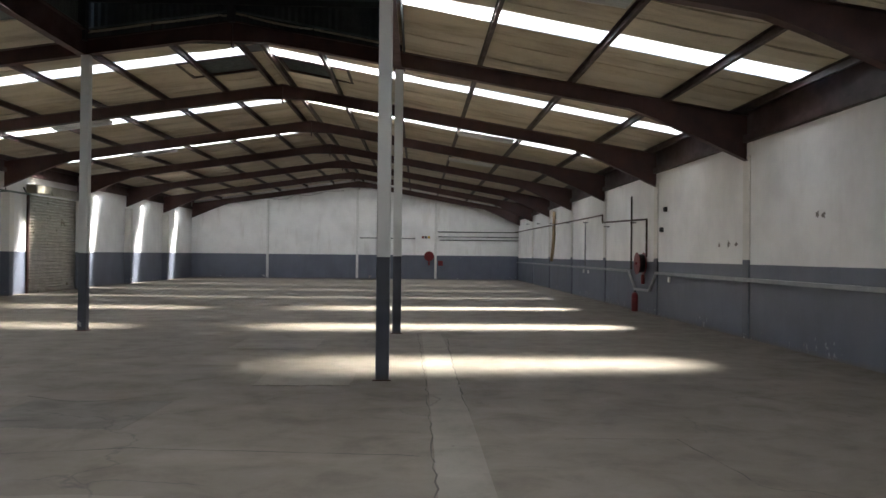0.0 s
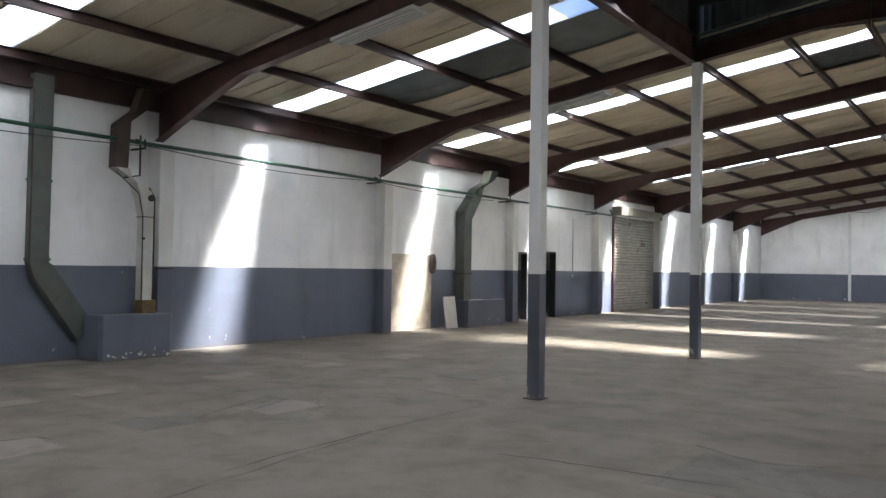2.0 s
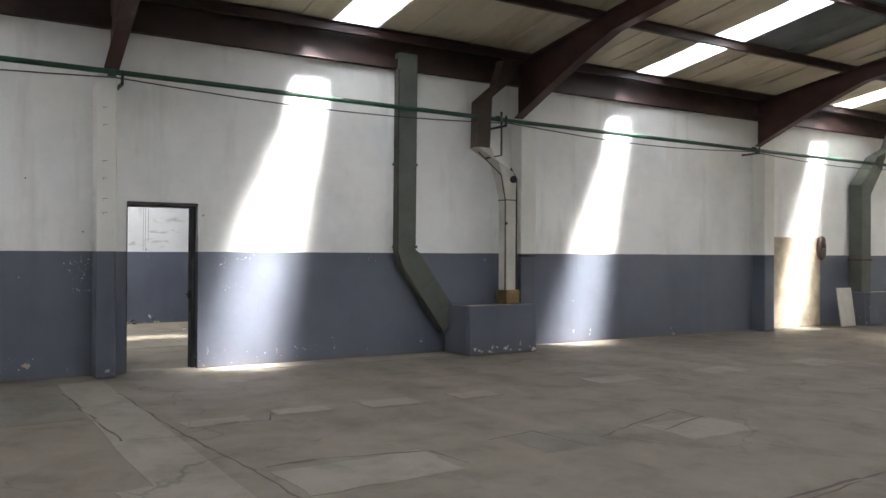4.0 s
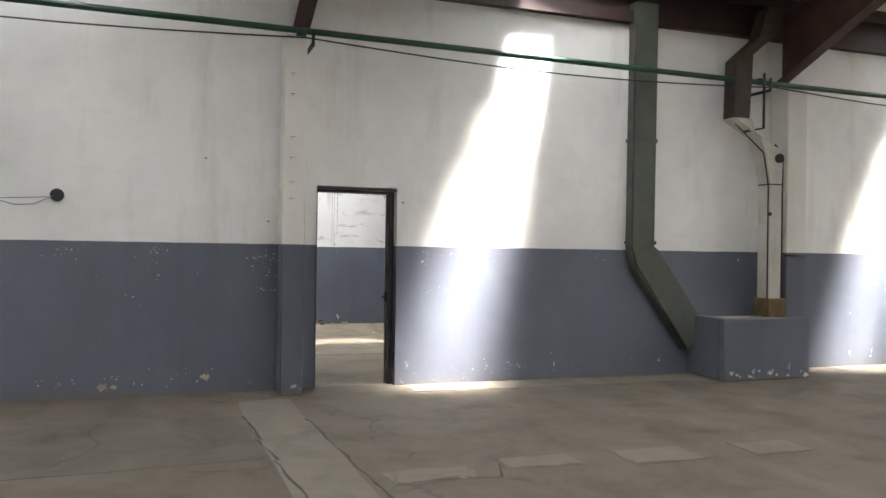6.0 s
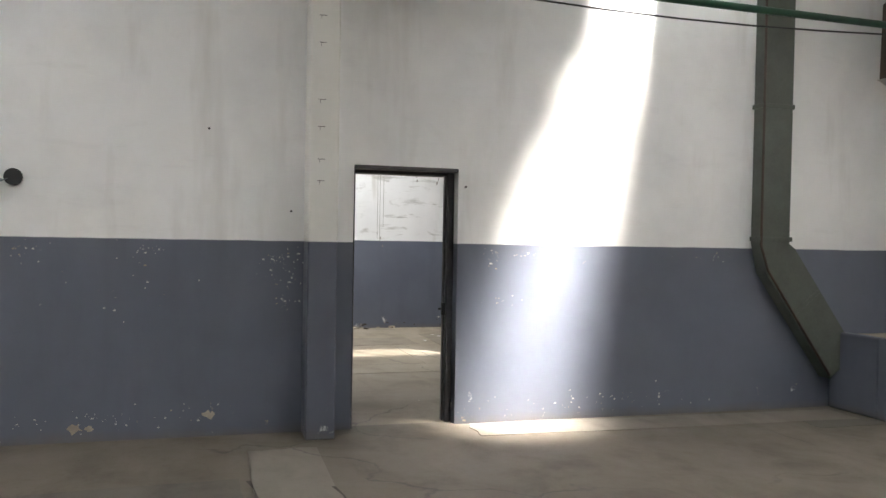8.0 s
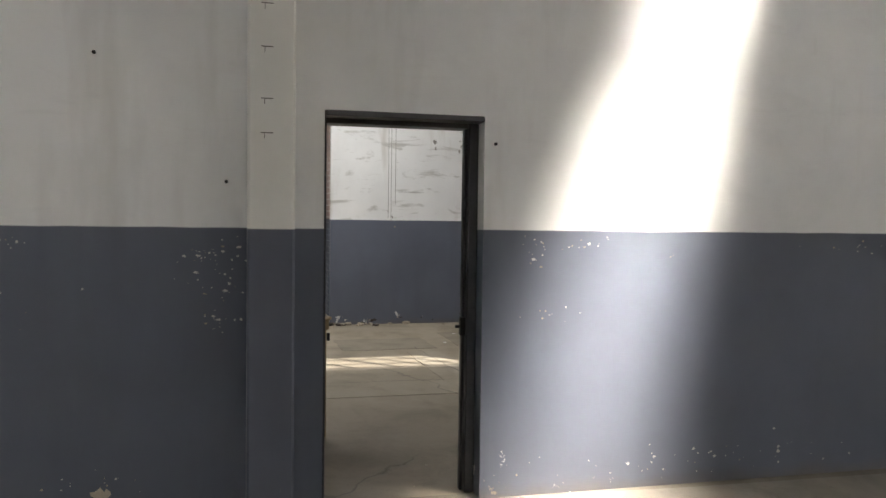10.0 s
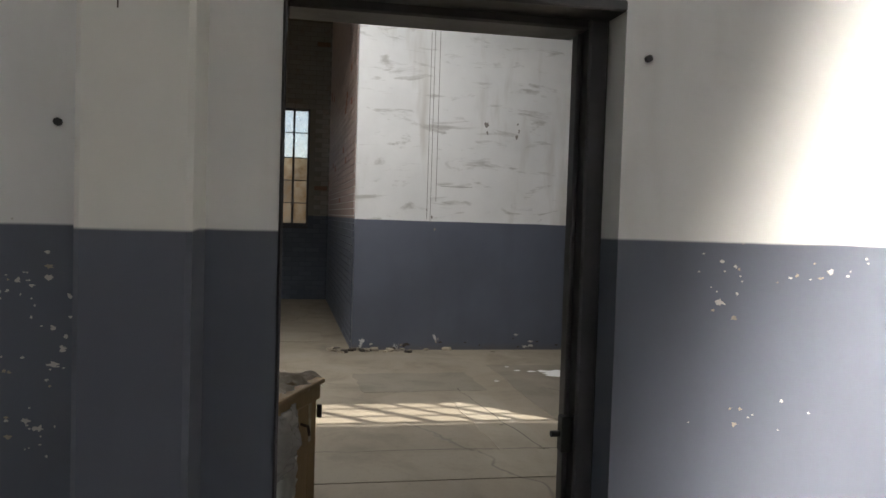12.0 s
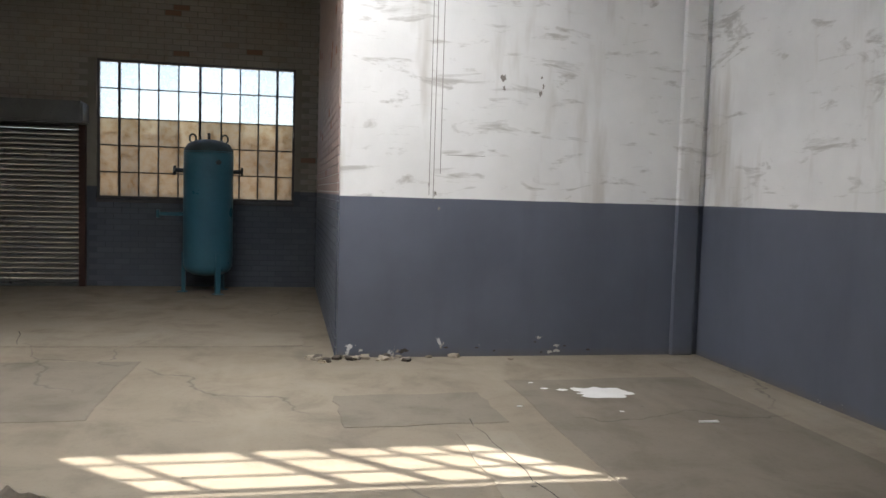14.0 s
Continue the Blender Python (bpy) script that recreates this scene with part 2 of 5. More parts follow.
WOOD = plain("raw_pine", (0.34, 0.235, 0.115), (0.24, 0.16, 0.075), 0.6, 0, 3, 60, 0.25, (1, 1, 0.15))
CARD = plain("torn_brown_paper", (0.50, 0.44, 0.36), (0.38, 0.325, 0.26), 0.75, 0, 5, 60, 0.4)
PLASTIC = plain("white_plastic", (0.72, 0.72, 0.70), (0.60, 0.60, 0.58), 0.3)
TAPE = plain("pale_packing_tape", (0.46, 0.40, 0.29), (0.38, 0.32, 0.22), 0.3)
FILM = plain("clear_film", (0.8, 0.79, 0.77), (0.7, 0.69, 0.67), 0.12)
FILM.node_tree.nodes["Principled BSDF"].inputs["Alpha"].default_value = 0.55
WHITE = plain("white_enamel", (0.74, 0.74, 0.71), (0.62, 0.62, 0.59), 0.4)
BOARD = plain("pale_board", (0.60, 0.58, 0.52), (0.52, 0.50, 0.45), 0.7)
PAINT_SPILL = plain("white_paint_spill", (0.78, 0.78, 0.77), (0.70, 0.70, 0.69), 0.5)
DOOR_DARK = plain("dark_door_paint", (0.035, 0.034, 0.036), (0.022, 0.021, 0.023), 0.5)
BRASS = plain("dirty_brass", (0.24, 0.17, 0.07), (0.14, 0.10, 0.05), 0.5, 0.6)
YELLOW = plain("sign_yellow", (0.62, 0.42, 0.04), (0.55, 0.36, 0.04), 0.5)
STAIN = plain("soot_stain", (0.20, 0.185, 0.165), (0.30, 0.28, 0.25), 0.85, 0, 8, 60)


def lining():
    n = Nodes("roof_lining_board")
    rnd = n.add("ShaderNodeNewGeometry").outputs["Random Per Island"]
    a = n.mix(rnd, (0.66, 0.60, 0.49), (0.56, 0.49, 0.37))
    st = n.noise(1.1, 6, 0.65, (0.35, 1.2, 1))
    c = n.mix(n.math("MULTIPLY", n.ramp(st, 0.48, 0.7), 0.65), a, (0.23, 0.175, 0.11))
    rust = n.noise(0.55, 5, 0.7)
    c = n.mix(n.math("MULTIPLY", n.ramp(rust, 0.60, 0.72), 0.5), c, (0.20, 0.115, 0.055))
    c = n.mix(n.math("MULTIPLY", n.ramp(n.noise(30, 3), 0.5, 0.8), 0.3), c, (0.24, 0.20, 0.14))
    n.bump(n.math("ADD", n.noise(2.5, 4), n.math("MULTIPLY", n.noise(40, 3), 0.15)), 0.5, 0.02)
    return n.done(c, 0.8)


CEILING = lining()


def brick_paint(name, white, grey, bare):
    n = Nodes(name)
    z = n.axis(2)
    up = n.ramp(z, DADO, DADO + 0.02)
    rnd = n.add("ShaderNodeObjectInfo").outputs["Random"]
    isl = n.add("ShaderNodeNewGeometry").outputs["Random Per Island"]
    r = n.math("FRACT", n.math("ADD", rnd, isl))
    w = n.mix(r, white, [c * 0.88 for c in white])
    w = n.mix(n.math("MULTIPLY", n.ramp(n.noise(6.0, 5, 0.7), 0.52, 0.72), 0.45), w, bare)
    w = n.mix(n.ramp(r, 0.975, 0.985), w, bare)
    g = n.mix(r, grey, [c * 0.8 for c in grey])
    n.bump(n.noise(35, 4), 0.4, 0.006)
    return n.done(n.mix(up, g, w), 0.75)


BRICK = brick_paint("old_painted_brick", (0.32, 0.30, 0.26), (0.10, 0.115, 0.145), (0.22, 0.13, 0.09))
BRICK_RED = brick_paint("red_brick_half_painted", (0.46, 0.36, 0.32), (0.12, 0.135, 0.17), (0.32, 0.13, 0.085))
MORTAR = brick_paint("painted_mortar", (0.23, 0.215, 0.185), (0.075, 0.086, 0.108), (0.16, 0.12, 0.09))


def roof_light(name, milk):
    n = Nodes(name)
    tr, tl, mx = n.add("ShaderNodeBsdfTransparent"), n.add("ShaderNodeBsdfTranslucent"), n.add("ShaderNodeMixShader")
    n.put(tl.inputs[0], n.mix(n.ramp(n.noise(3, 4), 0.4, 0.7), (0.97, 0.98, 0.98), (0.90, 0.90, 0.89)))
    mx.inputs[0].default_value = milk
    n.put(mx.inputs[1], tr.outputs[0])
    n.put(mx.inputs[2], tl.outputs[0])
    n.put(n.out.inputs[0], mx.outputs[0])
    return n.m


def window_glass(name, tint, haze, dirt):
    n = Nodes(name)
    tr, tl, gl = n.add("ShaderNodeBsdfTransparent"), n.add("ShaderNodeBsdfTranslucent"), n.add("ShaderNodeBsdfGlossy")
    isl = n.add("ShaderNodeObjectInfo").outputs["Random"]
    d = n.ramp(n.noise(9.0, 6, 0.7), 0.4, 0.7)
    n.put(tl.inputs[0], n.mix(d, n.mix(isl, tint, [c * 0.6 + 0.12 for c in tint]), dirt))
    n.put(tr.inputs[0], n.mix(isl, tint, [c * 0.8 for c in tint]))
    gl.inputs[1].default_value = 0.15
    m1, m2 = n.add("ShaderNodeMixShader"), n.add("ShaderNodeMixShader")
    n.put(m1.inputs[0], n.ramp(d, 0, 1, haze, haze + (0.04 if haze < 0.3 else 0.3)))
    n.put(m1.inputs[1], tr.outputs[0])
    n.put(m1.inputs[2], tl.outputs[0])
    m2.inputs[0].default_value = 0.05
    n.put(m2.inputs[1], m1.outputs[0])
    n.put(m2.inputs[2], gl.outputs[0])
    n.put(n.out.inputs[0], m2.outputs[0])
    return n.m


SKYLIGHT = roof_light("translucent_roof_sheet", 0.9)
SKYLIGHT_MILKY = roof_light("milky_roof_sheet", 0.93)
GLASS = window_glass("clear_old_glass", (0.99, 0.97, 0.95), 0.25, (0.95, 0.93, 0.90))
GLASS_BROWN = window_glass("dirty_obscure_glass", (0.74, 0.64, 0.50), 0.6, (0.36, 0.25, 0.14))


# ---- mesh helpers ----
def box(bm, lo, hi, m=None):
    """A box from corner lo to corner hi, turned by m."""
    v = [bm.verts.new((x, y, z)) for x in (lo[0], hi[0]) for y in (lo[1], hi[1]) for z in (lo[2], hi[2])]
    for q in ((0, 1, 3, 2), (4, 6, 7, 5), (0, 4, 5, 1), (2, 3, 7, 6), (0, 2, 6, 4), (1, 5, 7, 3)):
        bm.faces.new([v[i] for i in q])
    if m is not None:
        bmesh.ops.transform(bm, matrix=m, verts=v)
    return v


def rounded(lo, hi, r=0.006, seg=1):
    bm = bmesh.new()
    box(bm, lo, hi)
    bmesh.ops.bevel(bm, geom=bm.edges[:], offset=r, segments=seg, affect="EDGES")
    return bm


def boxes(*pairs):
    bm = bmesh.new()
    for lo, hi in pairs:
        box(bm, lo, hi)
    return bm


def ring(bm, c, n, r, seg, up):
    a = n.cross(up).normalized()
    b = n.cross(a).normalized()
    return [bm.verts.new(c + a * r * math.cos(2 * math.pi * i / seg) + b * r * math.sin(2 * math.pi * i / seg)) for i in range(seg)]


def tube(bm, pts, r, seg=10, cap=True):
    """A round tube along points; r is one radius or one for each point."""
    pts = [Vector(p) for p in pts]
    rr = r if isinstance(r, (list, tuple)) else [r] * len(pts)
    rows = []
    for i, p in enumerate(pts):
        d = (pts[min(i + 1, len(pts) - 1)] - pts[max(i - 1, 0)]).normalized()
        up = Vector((0, 0, 1)) if abs(d.z) < 0.9 else Vector((0, 1, 0))
        if i and abs(d.dot(Vector((0, 0, 1)))) >= 0.9:
            up = Vector((0, 1, 0))
        rows.append(ring(bm, p, d, rr[i], seg, up))
    for a, b in zip(rows, rows[1:]):
        off = min(range(seg), key=lambda k: sum((a[i].co - b[(i + k) % seg].co).length for i in range(0, seg, 2)))
        for i in range(seg):
            f = bm.faces.new((a[i], a[(i + 1) % seg], b[(i + 1 + off) % seg], b[(i + off) % seg]))
            f.smooth = True
    if cap:
        bm.faces.new(rows[0])
        bm.faces.new(rows[-1])
    return bm


def tubed(pts, r, seg=10):
    return tube(bmesh.new(), pts, r, seg)


def duct(bm, rows):
    """A square duct through sections of (centre, half along y, half along x)."""
    prev = None
    for (x, y, z), hy, hx, tilt in rows:
        q = [bm.verts.new((x + sx * hx, y + sy * hy, z + sy * hy * tilt)) for sx, sy in ((-1, -1), (1, -1), (1, 1), (-1, 1))]
        if prev:
            for i in range(4):
                bm.faces.new((prev[i], prev[(i + 1) % 4], q[(i + 1) % 4], q[i]))
        else:
            bm.faces.new(q)
        prev = q
    bm.faces.new(prev)
    return bm


def lathe(profile, seg=32, centre=(0, 0, 0)):
    """A body turned about z, from (radius, height) pairs."""
    bm = bmesh.new()
    rows = []
    for r, z in profile:
        rows.append([bm.verts.new((centre[0] + r * math.cos(2 * math.pi * i / seg), centre[1] + r * math.sin(2 * math.pi * i / seg), centre[2] + z)) for i in range(seg)])
    for a, b in zip(rows, rows[1:]):
        for i in range(seg):
            bm.faces.new((a[i], a[(i + 1) % seg], b[(i + 1) % seg], b[i])).smooth = True
    bm.faces.new(rows[0])
    bm.faces.new(rows[-1])
    return bm


def mesh_of(name, bm, material):
    bmesh.ops.recalc_face_normals(bm, faces=bm.faces[:])
    me = bpy.data.meshes.new(name)
    bm.to_mesh(me)
    bm.free()
    me.materials.append(material)
    return me


def part(name, bm, material, parent, label=""):
    ob = new(name, mesh_of(name, bm, material))
    ob.parent = parent
    if label:
        ob["label"] = label
    return ob


def thing(name, label, category, at=(0, 0, 0), group="", kind=""):
    """An empty at the thing's base; its parts are built about that point."""
    ob = new(name)
    ob.matrix_basis = Matrix.Translation(at)
    return tagged(ob, label, category, group, kind)


def solid(name, bm, material, label, category, kind="", group=""):
    return tagged(new(name, mesh_of(name, bm, material)), label, category, group, kind)


def wall_mesh(axis, at, thick, a0, a1, z0, z1, holes=()):
    """A wall across `axis` from at to at+thick, along the other axis from a0 to a1, with holes (b0, b1, h0, h1)."""
    bm = bmesh.new()
    cuts_a = sorted({a0, a1, *[h[0] for h in holes], *[h[1] for h in holes]})
    for s, e in zip(cuts_a, cuts_a[1:]):
        spans, z = [], z0
        for h in sorted((h for h in holes if h[0] <= s and h[1] >= e), key=lambda h: h[2]):
            if h[2] > z:
                spans.append((z, h[2]))
            z = h[3]
        if z < z1:
            spans.append((z, z1))
        for lo, hi in spans:
            p, q = sorted((at, at + thick))
            if axis == "x":
                box(bm, (p, s, lo), (q, e, hi))
            else:
                box(bm, (s, p, lo), (e, q, hi))
    bmesh.ops.remove_doubles(bm, verts=bm.verts[:], dist=0.0005)
    return bm

# ---- the hall: shell ----
DOOR = (3.195, 4.05, 0.0, 2.08)
DOOR_B = (21.2, 21.93, 0.0, 2.02)
DOOR_C = (23.05, 23.75, 0.0, 2.08)
GATE = (28.1, 32.15, 0.0, 3.62)
solid("floor", boxes(((WL - 0.1, Y0 - 0.3, -0.3), (WR + 0.3, Y1 + 0.3, 0.0))), FLOOR, "worn grey-brown concrete warehouse floor, cracked and patched", "floor", "structure")
solid("floor_room", boxes(((-27.1, Y0 - 0.3, -0.3), (WL - 0.1, Y1 + 0.3, 0.0))), FLOOR_ROOM, "worn warm-brown concrete floor of the side rooms", "floor", "structure")
solid("wall_west", wall_mesh("x", WL, -0.25, Y0, Y1, 0, WALL_TOP, [DOOR, DOOR_B, DOOR_C, GATE]), WALL, "plastered wall, white above a chipped grey dado", "wall", "structure")
solid("wall_east", wall_mesh("x", WR, 0.25, Y0, Y1, 0, WALL_TOP - 0.45), WALL_EAST, "plastered wall, white above a grey dado, stained", "wall", "structure")


def gable(y, thick):
    bm = bmesh.new()
    prof = [(WL - 0.25, 0), (WR + 0.25, 0), (WR + 0.25, zs(WR)), (RIDGE, ZR), (WL - 0.25, zs(WL))]
    a = [bm.verts.new((x, y, z)) for x, z in prof]
    b = [bm.verts.new((x, y + thick, z)) for x, z in prof]
    bm.faces.new(a)
    bm.faces.new(b[::-1])
    for i in range(5):
        bm.faces.new((a[i], a[(i + 1) % 5], b[(i + 1) % 5], b[i]))
    return bm


solid("wall_north", gable(Y1, 0.25), WALL, "white gable wall with a grey dado at the far end", "wall", "structure")
solid("wall_south", gable(Y0, -0.25), WALL, "white gable wall with a grey dado", "wall", "structure")

MON = (-6.85, -0.85)            # the raised monitor over one bay
PURL = [-4.33, -5.60, -7.20, -8.85, -10.60, -12.40]
PURL_L = PURL + [WL + 0.12]
PURL_R = [2 * RIDGE - x for x in PURL] + [WR - 0.12]


def slope_slab(bm, x0, x1, y0, y1, lift, thick, sag=0.0):
    """A sheet on the roof's slope; sag lowers its middle."""
    n = 3 if sag else 1
    top, low = [], []
    for i in range(n + 1):
        x = x0 + (x1 - x0) * i / n
        d = sag * math.sin(math.pi * i / n)
        top.append([bm.verts.new((x, y, zs(x) + lift + thick - d)) for y in (y0, y1)])
        low.append([bm.verts.new((x, y, zs(x) + lift - d)) for y in (y0, y1)])
    for i in range(n):
        bm.faces.new((top[i][0], top[i + 1][0], top[i + 1][1], top[i][1]))
        bm.faces.new((low[i][0], low[i][1], low[i + 1][1], low[i + 1][0]))
        bm.faces.new((top[i][0], low[i][0], low[i + 1][0], top[i + 1][0]))
        bm.faces.new((top[i][1], top[i + 1][1], low[i + 1][1], low[i][1]))
    bm.faces.new((top[0][0], top[0][1], low[0][1], low[0][0]))
    bm.faces.new((top[n][0], low[n][0], low[n][1], top[n][1]))


roof_bm, ceil_bm = bmesh.new(), bmesh.new()
rng = random.Random(4)
for k, y0 in enumerate(FRAMES[:-1]):
    y1, s0, s1 = FRAMES[k + 1], STRIPS[k], STRIPS[k] + STRIP_WIDE
    raised = abs(y0 - FRAMES[3]) < 0.1
    for side, xs in ((-1, PURL_L), (1, PURL_R)):
        eave = xs[-1]
        far = WL - 0.5 if side < 0 else WR + 0.5
        inner = RIDGE
        if raised:
            inner = MON[0] if side < 0 else MON[1]
        lite = min(xs[0], inner) if side < 0 else max(xs[0], inner)
        a, b = sorted((inner, far))
        for p, q in ((y0, s0), (s1, y1)):
            slope_slab(roof_bm, a, b, p, q, 0.06, 0.03)
        a, b = sorted((eave, far))
        slope_slab(roof_bm, a, b, s0, s1, 0.06, 0.03)
        if abs(lite - inner) > 0.05:
            a, b = sorted((inner, lite))
            slope_slab(roof_bm, a, b, s0, s1, 0.06, 0.03)
        for xa, xb in zip([inner] + [x for x in xs if (x - inner) * side > 0.05], [x for x in xs if (x - inner) * side > 0.05]):
            lo, hi = sorted((xa, xb))
            for p, q in ((y0, s0), (s1, y1)):
                n = 6 if p == y0 else 5
                w = (q - p) / n
                for i in range(n):
                    metal = raised and side < 0 and p == s1 and i < 3 and -12.3 < (lo + hi) / 2 < -7
                    vent = abs(y0 - FRAMES[4]) < 0.1 and p == s1 and i < 3 and abs((lo + hi) / 2 - RIDGE) < 1.5 and abs(xa - RIDGE) > 0.1
                    if metal or vent:
                        continue
                    slope_slab(ceil_bm, lo + 0.012, hi - 0.012, p + i * w + 0.006, p + (i + 1) * w - 0.006, 0.012 * rng.random(), 0.03, rng.choice((0, 0.006, 0.012, 0.03)))
solid("roof", roof_bm, SHEET, "pitched sheet roof over the warehouse", "roof", "structure")
solid("ceiling", ceil_bm, CEILING, "stained beige lining boards under the roof", "ceiling", "structure")

for k, y0 in enumerate(FRAMES[:-1]):
    raised = abs(y0 - FRAMES[3]) < 0.1
    for side, xs in ((-1, PURL_L), (1, PURL_R)):
        inner = xs[0]
        if raised:
            inner = MON[0] if side < 0 else MON[1]
        bm = bmesh.new()
        a, b = sorted((inner, xs[-1]))
        slope_slab(bm, a, b, STRIPS[k] - 0.025, STRIPS[k] + STRIP_WIDE + 0.025, -0.006, 0.004)
        ob = solid("roof_light", bm, SKYLIGHT, "bright translucent roof light strip between purlins", "skylight", "", "roof lights")
        ob.visible_shadow = False
        if k < 6:
            ob.data.materials[0] = SKYLIGHT_MILKY
            ob.visible_shadow = True


# purlins: lipped channels on the rafters
def purlin(x, y0, y1, depth=0.15):
    """A lipped channel, open towards the ridge."""
    z = zs(x)
    t = -1 if x > RIDGE else 1
    prof = ((-0.008, z - 0.004), (-0.008, z - depth), (0.06, z - depth), (0.06, z - depth + 0.03), (0.052, z - depth + 0.03),
            (0.052, z - depth + 0.008), (0.0, z - depth + 0.008), (0.0, z - 0.012), (0.06, z - 0.012), (0.06, z - 0.004))
    bm = bmesh.new()
    p = [bm.verts.new((x + t * u, y0, w)) for u, w in prof]
    q = [bm.verts.new((x + t * u, y1, w)) for u, w in prof]
    for i in range(10):
        bm.faces.new((p[i], p[(i + 1) % 10], q[(i + 1) % 10], q[i]))
    bm.faces.new(p)
    bm.faces.new(q)
    return bm


for xs in (PURL_L, PURL_R):
    for x in xs:
        spans = [(Y0, Y1)]
        if MON[0] + 0.1 < x < MON[1] - 0.1:
            spans = [(Y0, FRAMES[3]), (FRAMES[4], Y1)]
        for a, b in spans:
            solid("purlin", purlin(x, a, b), PURLIN, "dark red steel purlin running the length of the roof", "purlin", "", "purlins")


# portal frames
def loft(bm, stations, hy, y):
    """A bar along x through stations (x, z low, z high), hy to either side of y."""
    prev = None
    for x, lo, hi in stations:
        q = [bm.verts.new((x, y + s * hy, z)) for s, z in ((-1, lo), (1, lo), (1, hi), (-1, hi))]
        if prev:
            for i in range(4):
                bm.faces.new((prev[i], prev[(i + 1) % 4], q[(i + 1) % 4], q[i]))
        else:
            bm.faces.new(q)
        prev = q
    bm.faces.new(prev)


def rafter(side):
    """A haunched I-section from the ridge to the wall, as one lofted profile."""
    bm = bmesh.new()
    end = WL + 0.02 if side < 0 else WR - 0.02
    run = abs(end - RIDGE)
    deep = 0.57
    prev = None
    for d in (0, 0.7, run - 2.7, run - 2.2, run - 1.7, run - 1.1, run):
        x = RIDGE + side * d
        top = zs(x) - 0.15
        depth = 0.38 if d < 0.1 else 0.28
        if d > run - 2.3:
            depth = 0.28 + deep * ((d - run + 2.2) / 2.2) ** 1.15
        lo = top - depth
        prof = ((-0.085, lo - 0.014), (0.085, lo - 0.014), (0.085, lo), (0.007, lo), (0.007, top - 0.014), (0.085, top - 0.014),
                (0.085, top), (-0.085, top), (-0.085, top - 0.014), (-0.007, top - 0.014), (-0.007, lo), (-0.085, lo))
        skew = -0.7 * d / run if side > 0 else 0.0
        q = [bm.verts.new((x, y + skew, z)) for y, z in prof]
        if prev:
            for i in range(12):
                bm.faces.new((prev[i], prev[(i + 1) % 12], q[(i + 1) % 12], q[i]))
        else:
            bm.faces.new(q)
        prev = q
    bm.faces.new(prev)
    return bm


first = None
for y in FRAMES:
    at = Matrix.Translation((0, min(max(y, Y0 + 0.1), Y1 - 0.1), 0))
    if first is None:
        first = thing("portal_frame", "red oxide steel portal frame with haunched rafters", "steel frame", (0, Y0 + 0.1, 0), "portal frames")
        part("rafter", rafter(-1), OXIDE, first)
        part("rafter", rafter(1), OXIDE, first)
        part("apex_plate", boxes(((RIDGE - 0.012, -0.085, ZR - 0.66), (RIDGE + 0.012, 0.085, ZR - 0.2))), OXIDE, first)
    else:
        copy_thing(first, at)

# piers under the frames
for y in FRAMES[1:-1]:
    for x0, x1, top in ((WL, WL + 0.29, 3.52), (WR - 0.03, WR, 3.42)):
        p0, p1 = (y - 0.19, y + 0.03) if abs(y - FRAMES[2]) < 0.1 else (y - 0.15, y + 0.15)
        if x0 > 0:
            p0, p1 = p0 - 0.7, p1 - 0.7
        bm = rounded((min(x0, x1), p0, 0), (max(x0, x1), p1, top), 0.012)
        solid("pier", bm, PIER, "plastered wall pier, cream above grey paint", "pier", "structure")

# eaves: red lip, dark back plate
for side, xw in ((-1, WL), (1, WR)):
    top = zs(xw)
    base = WALL_TOP if side < 0 else WALL_TOP - 0.45
    lo, hi = sorted((xw - side * 0.10, xw + side * 0.2))
    solid("eave_beam", boxes(((lo, Y0, base), (hi, Y1, base + 0.14)), ((min(xw + side * 0.05, xw + side * 0.2), Y0, base + 0.14), (max(xw + side * 0.05, xw + side * 0.2), Y1, top + 0.05))), PURLIN,
          "dark red eaves beam along the wall top", "beam", "structure")

# columns and the raised monitor
COLS = [(-6.77, 9.14), (-6.76, 14.85), (-0.84, 9.07), (-0.82, 14.78)]
for x, y in COLS:
    top = zs(x) - 0.5
    c = thing("column", "square steel column, off-white above dark grey paint", "column", (x, y, 0), "columns under the monitor")
    part("shaft", rounded((-0.08, -0.08, 0.0), (0.08, 0.08, top), 0.008), COLUMN, c)
    part("base_plate", rounded((-0.11, -0.11, 0.0), (0.11, 0.11, 0.014), 0.003), OXIDE, c, "rusty base plate")
    part("head_plate", rounded((-0.11, -0.11, top), (0.11, 0.11, top + 0.02), 0.003), OXIDE, c)
for x in MON:
    top = zs(x) - 0.2
    solid("monitor_beam", boxes(((x - 0.006, FRAMES[3], top - 0.27), (x + 0.006, FRAMES[4], top + 0.2)), ((x - 0.08, FRAMES[3], top - 0.285), (x + 0.08, FRAMES[4], top - 0.27)),
          ((x - 0.08, FRAMES[3], top + 0.20), (x + 0.08, FRAMES[4], top + 0.215))), OXIDE, "red oxide steel beam carrying the roof monitor", "beam", "", "monitor beams")


def corrugated(bm, a0, a1, z0, z1, fixed, axis, pitch=0.13, depth=0.025):
    """A trapezoid sheet standing from z0 to z1."""
    n = int((a1 - a0) / pitch)
    prev = None
    for i in range(n * 2 + 1):
        a = a0 + (a1 - a0) * i / (n * 2)
        d = fixed + (depth if i % 2 else 0)
        co = (d, a) if axis == "x" else (a, d)
        q = (bm.verts.new((*co, z0)), bm.verts.new((*co, z1)))
        if prev:
            bm.faces.new((prev[0], q[0], q[1], prev[1]))
        prev = q


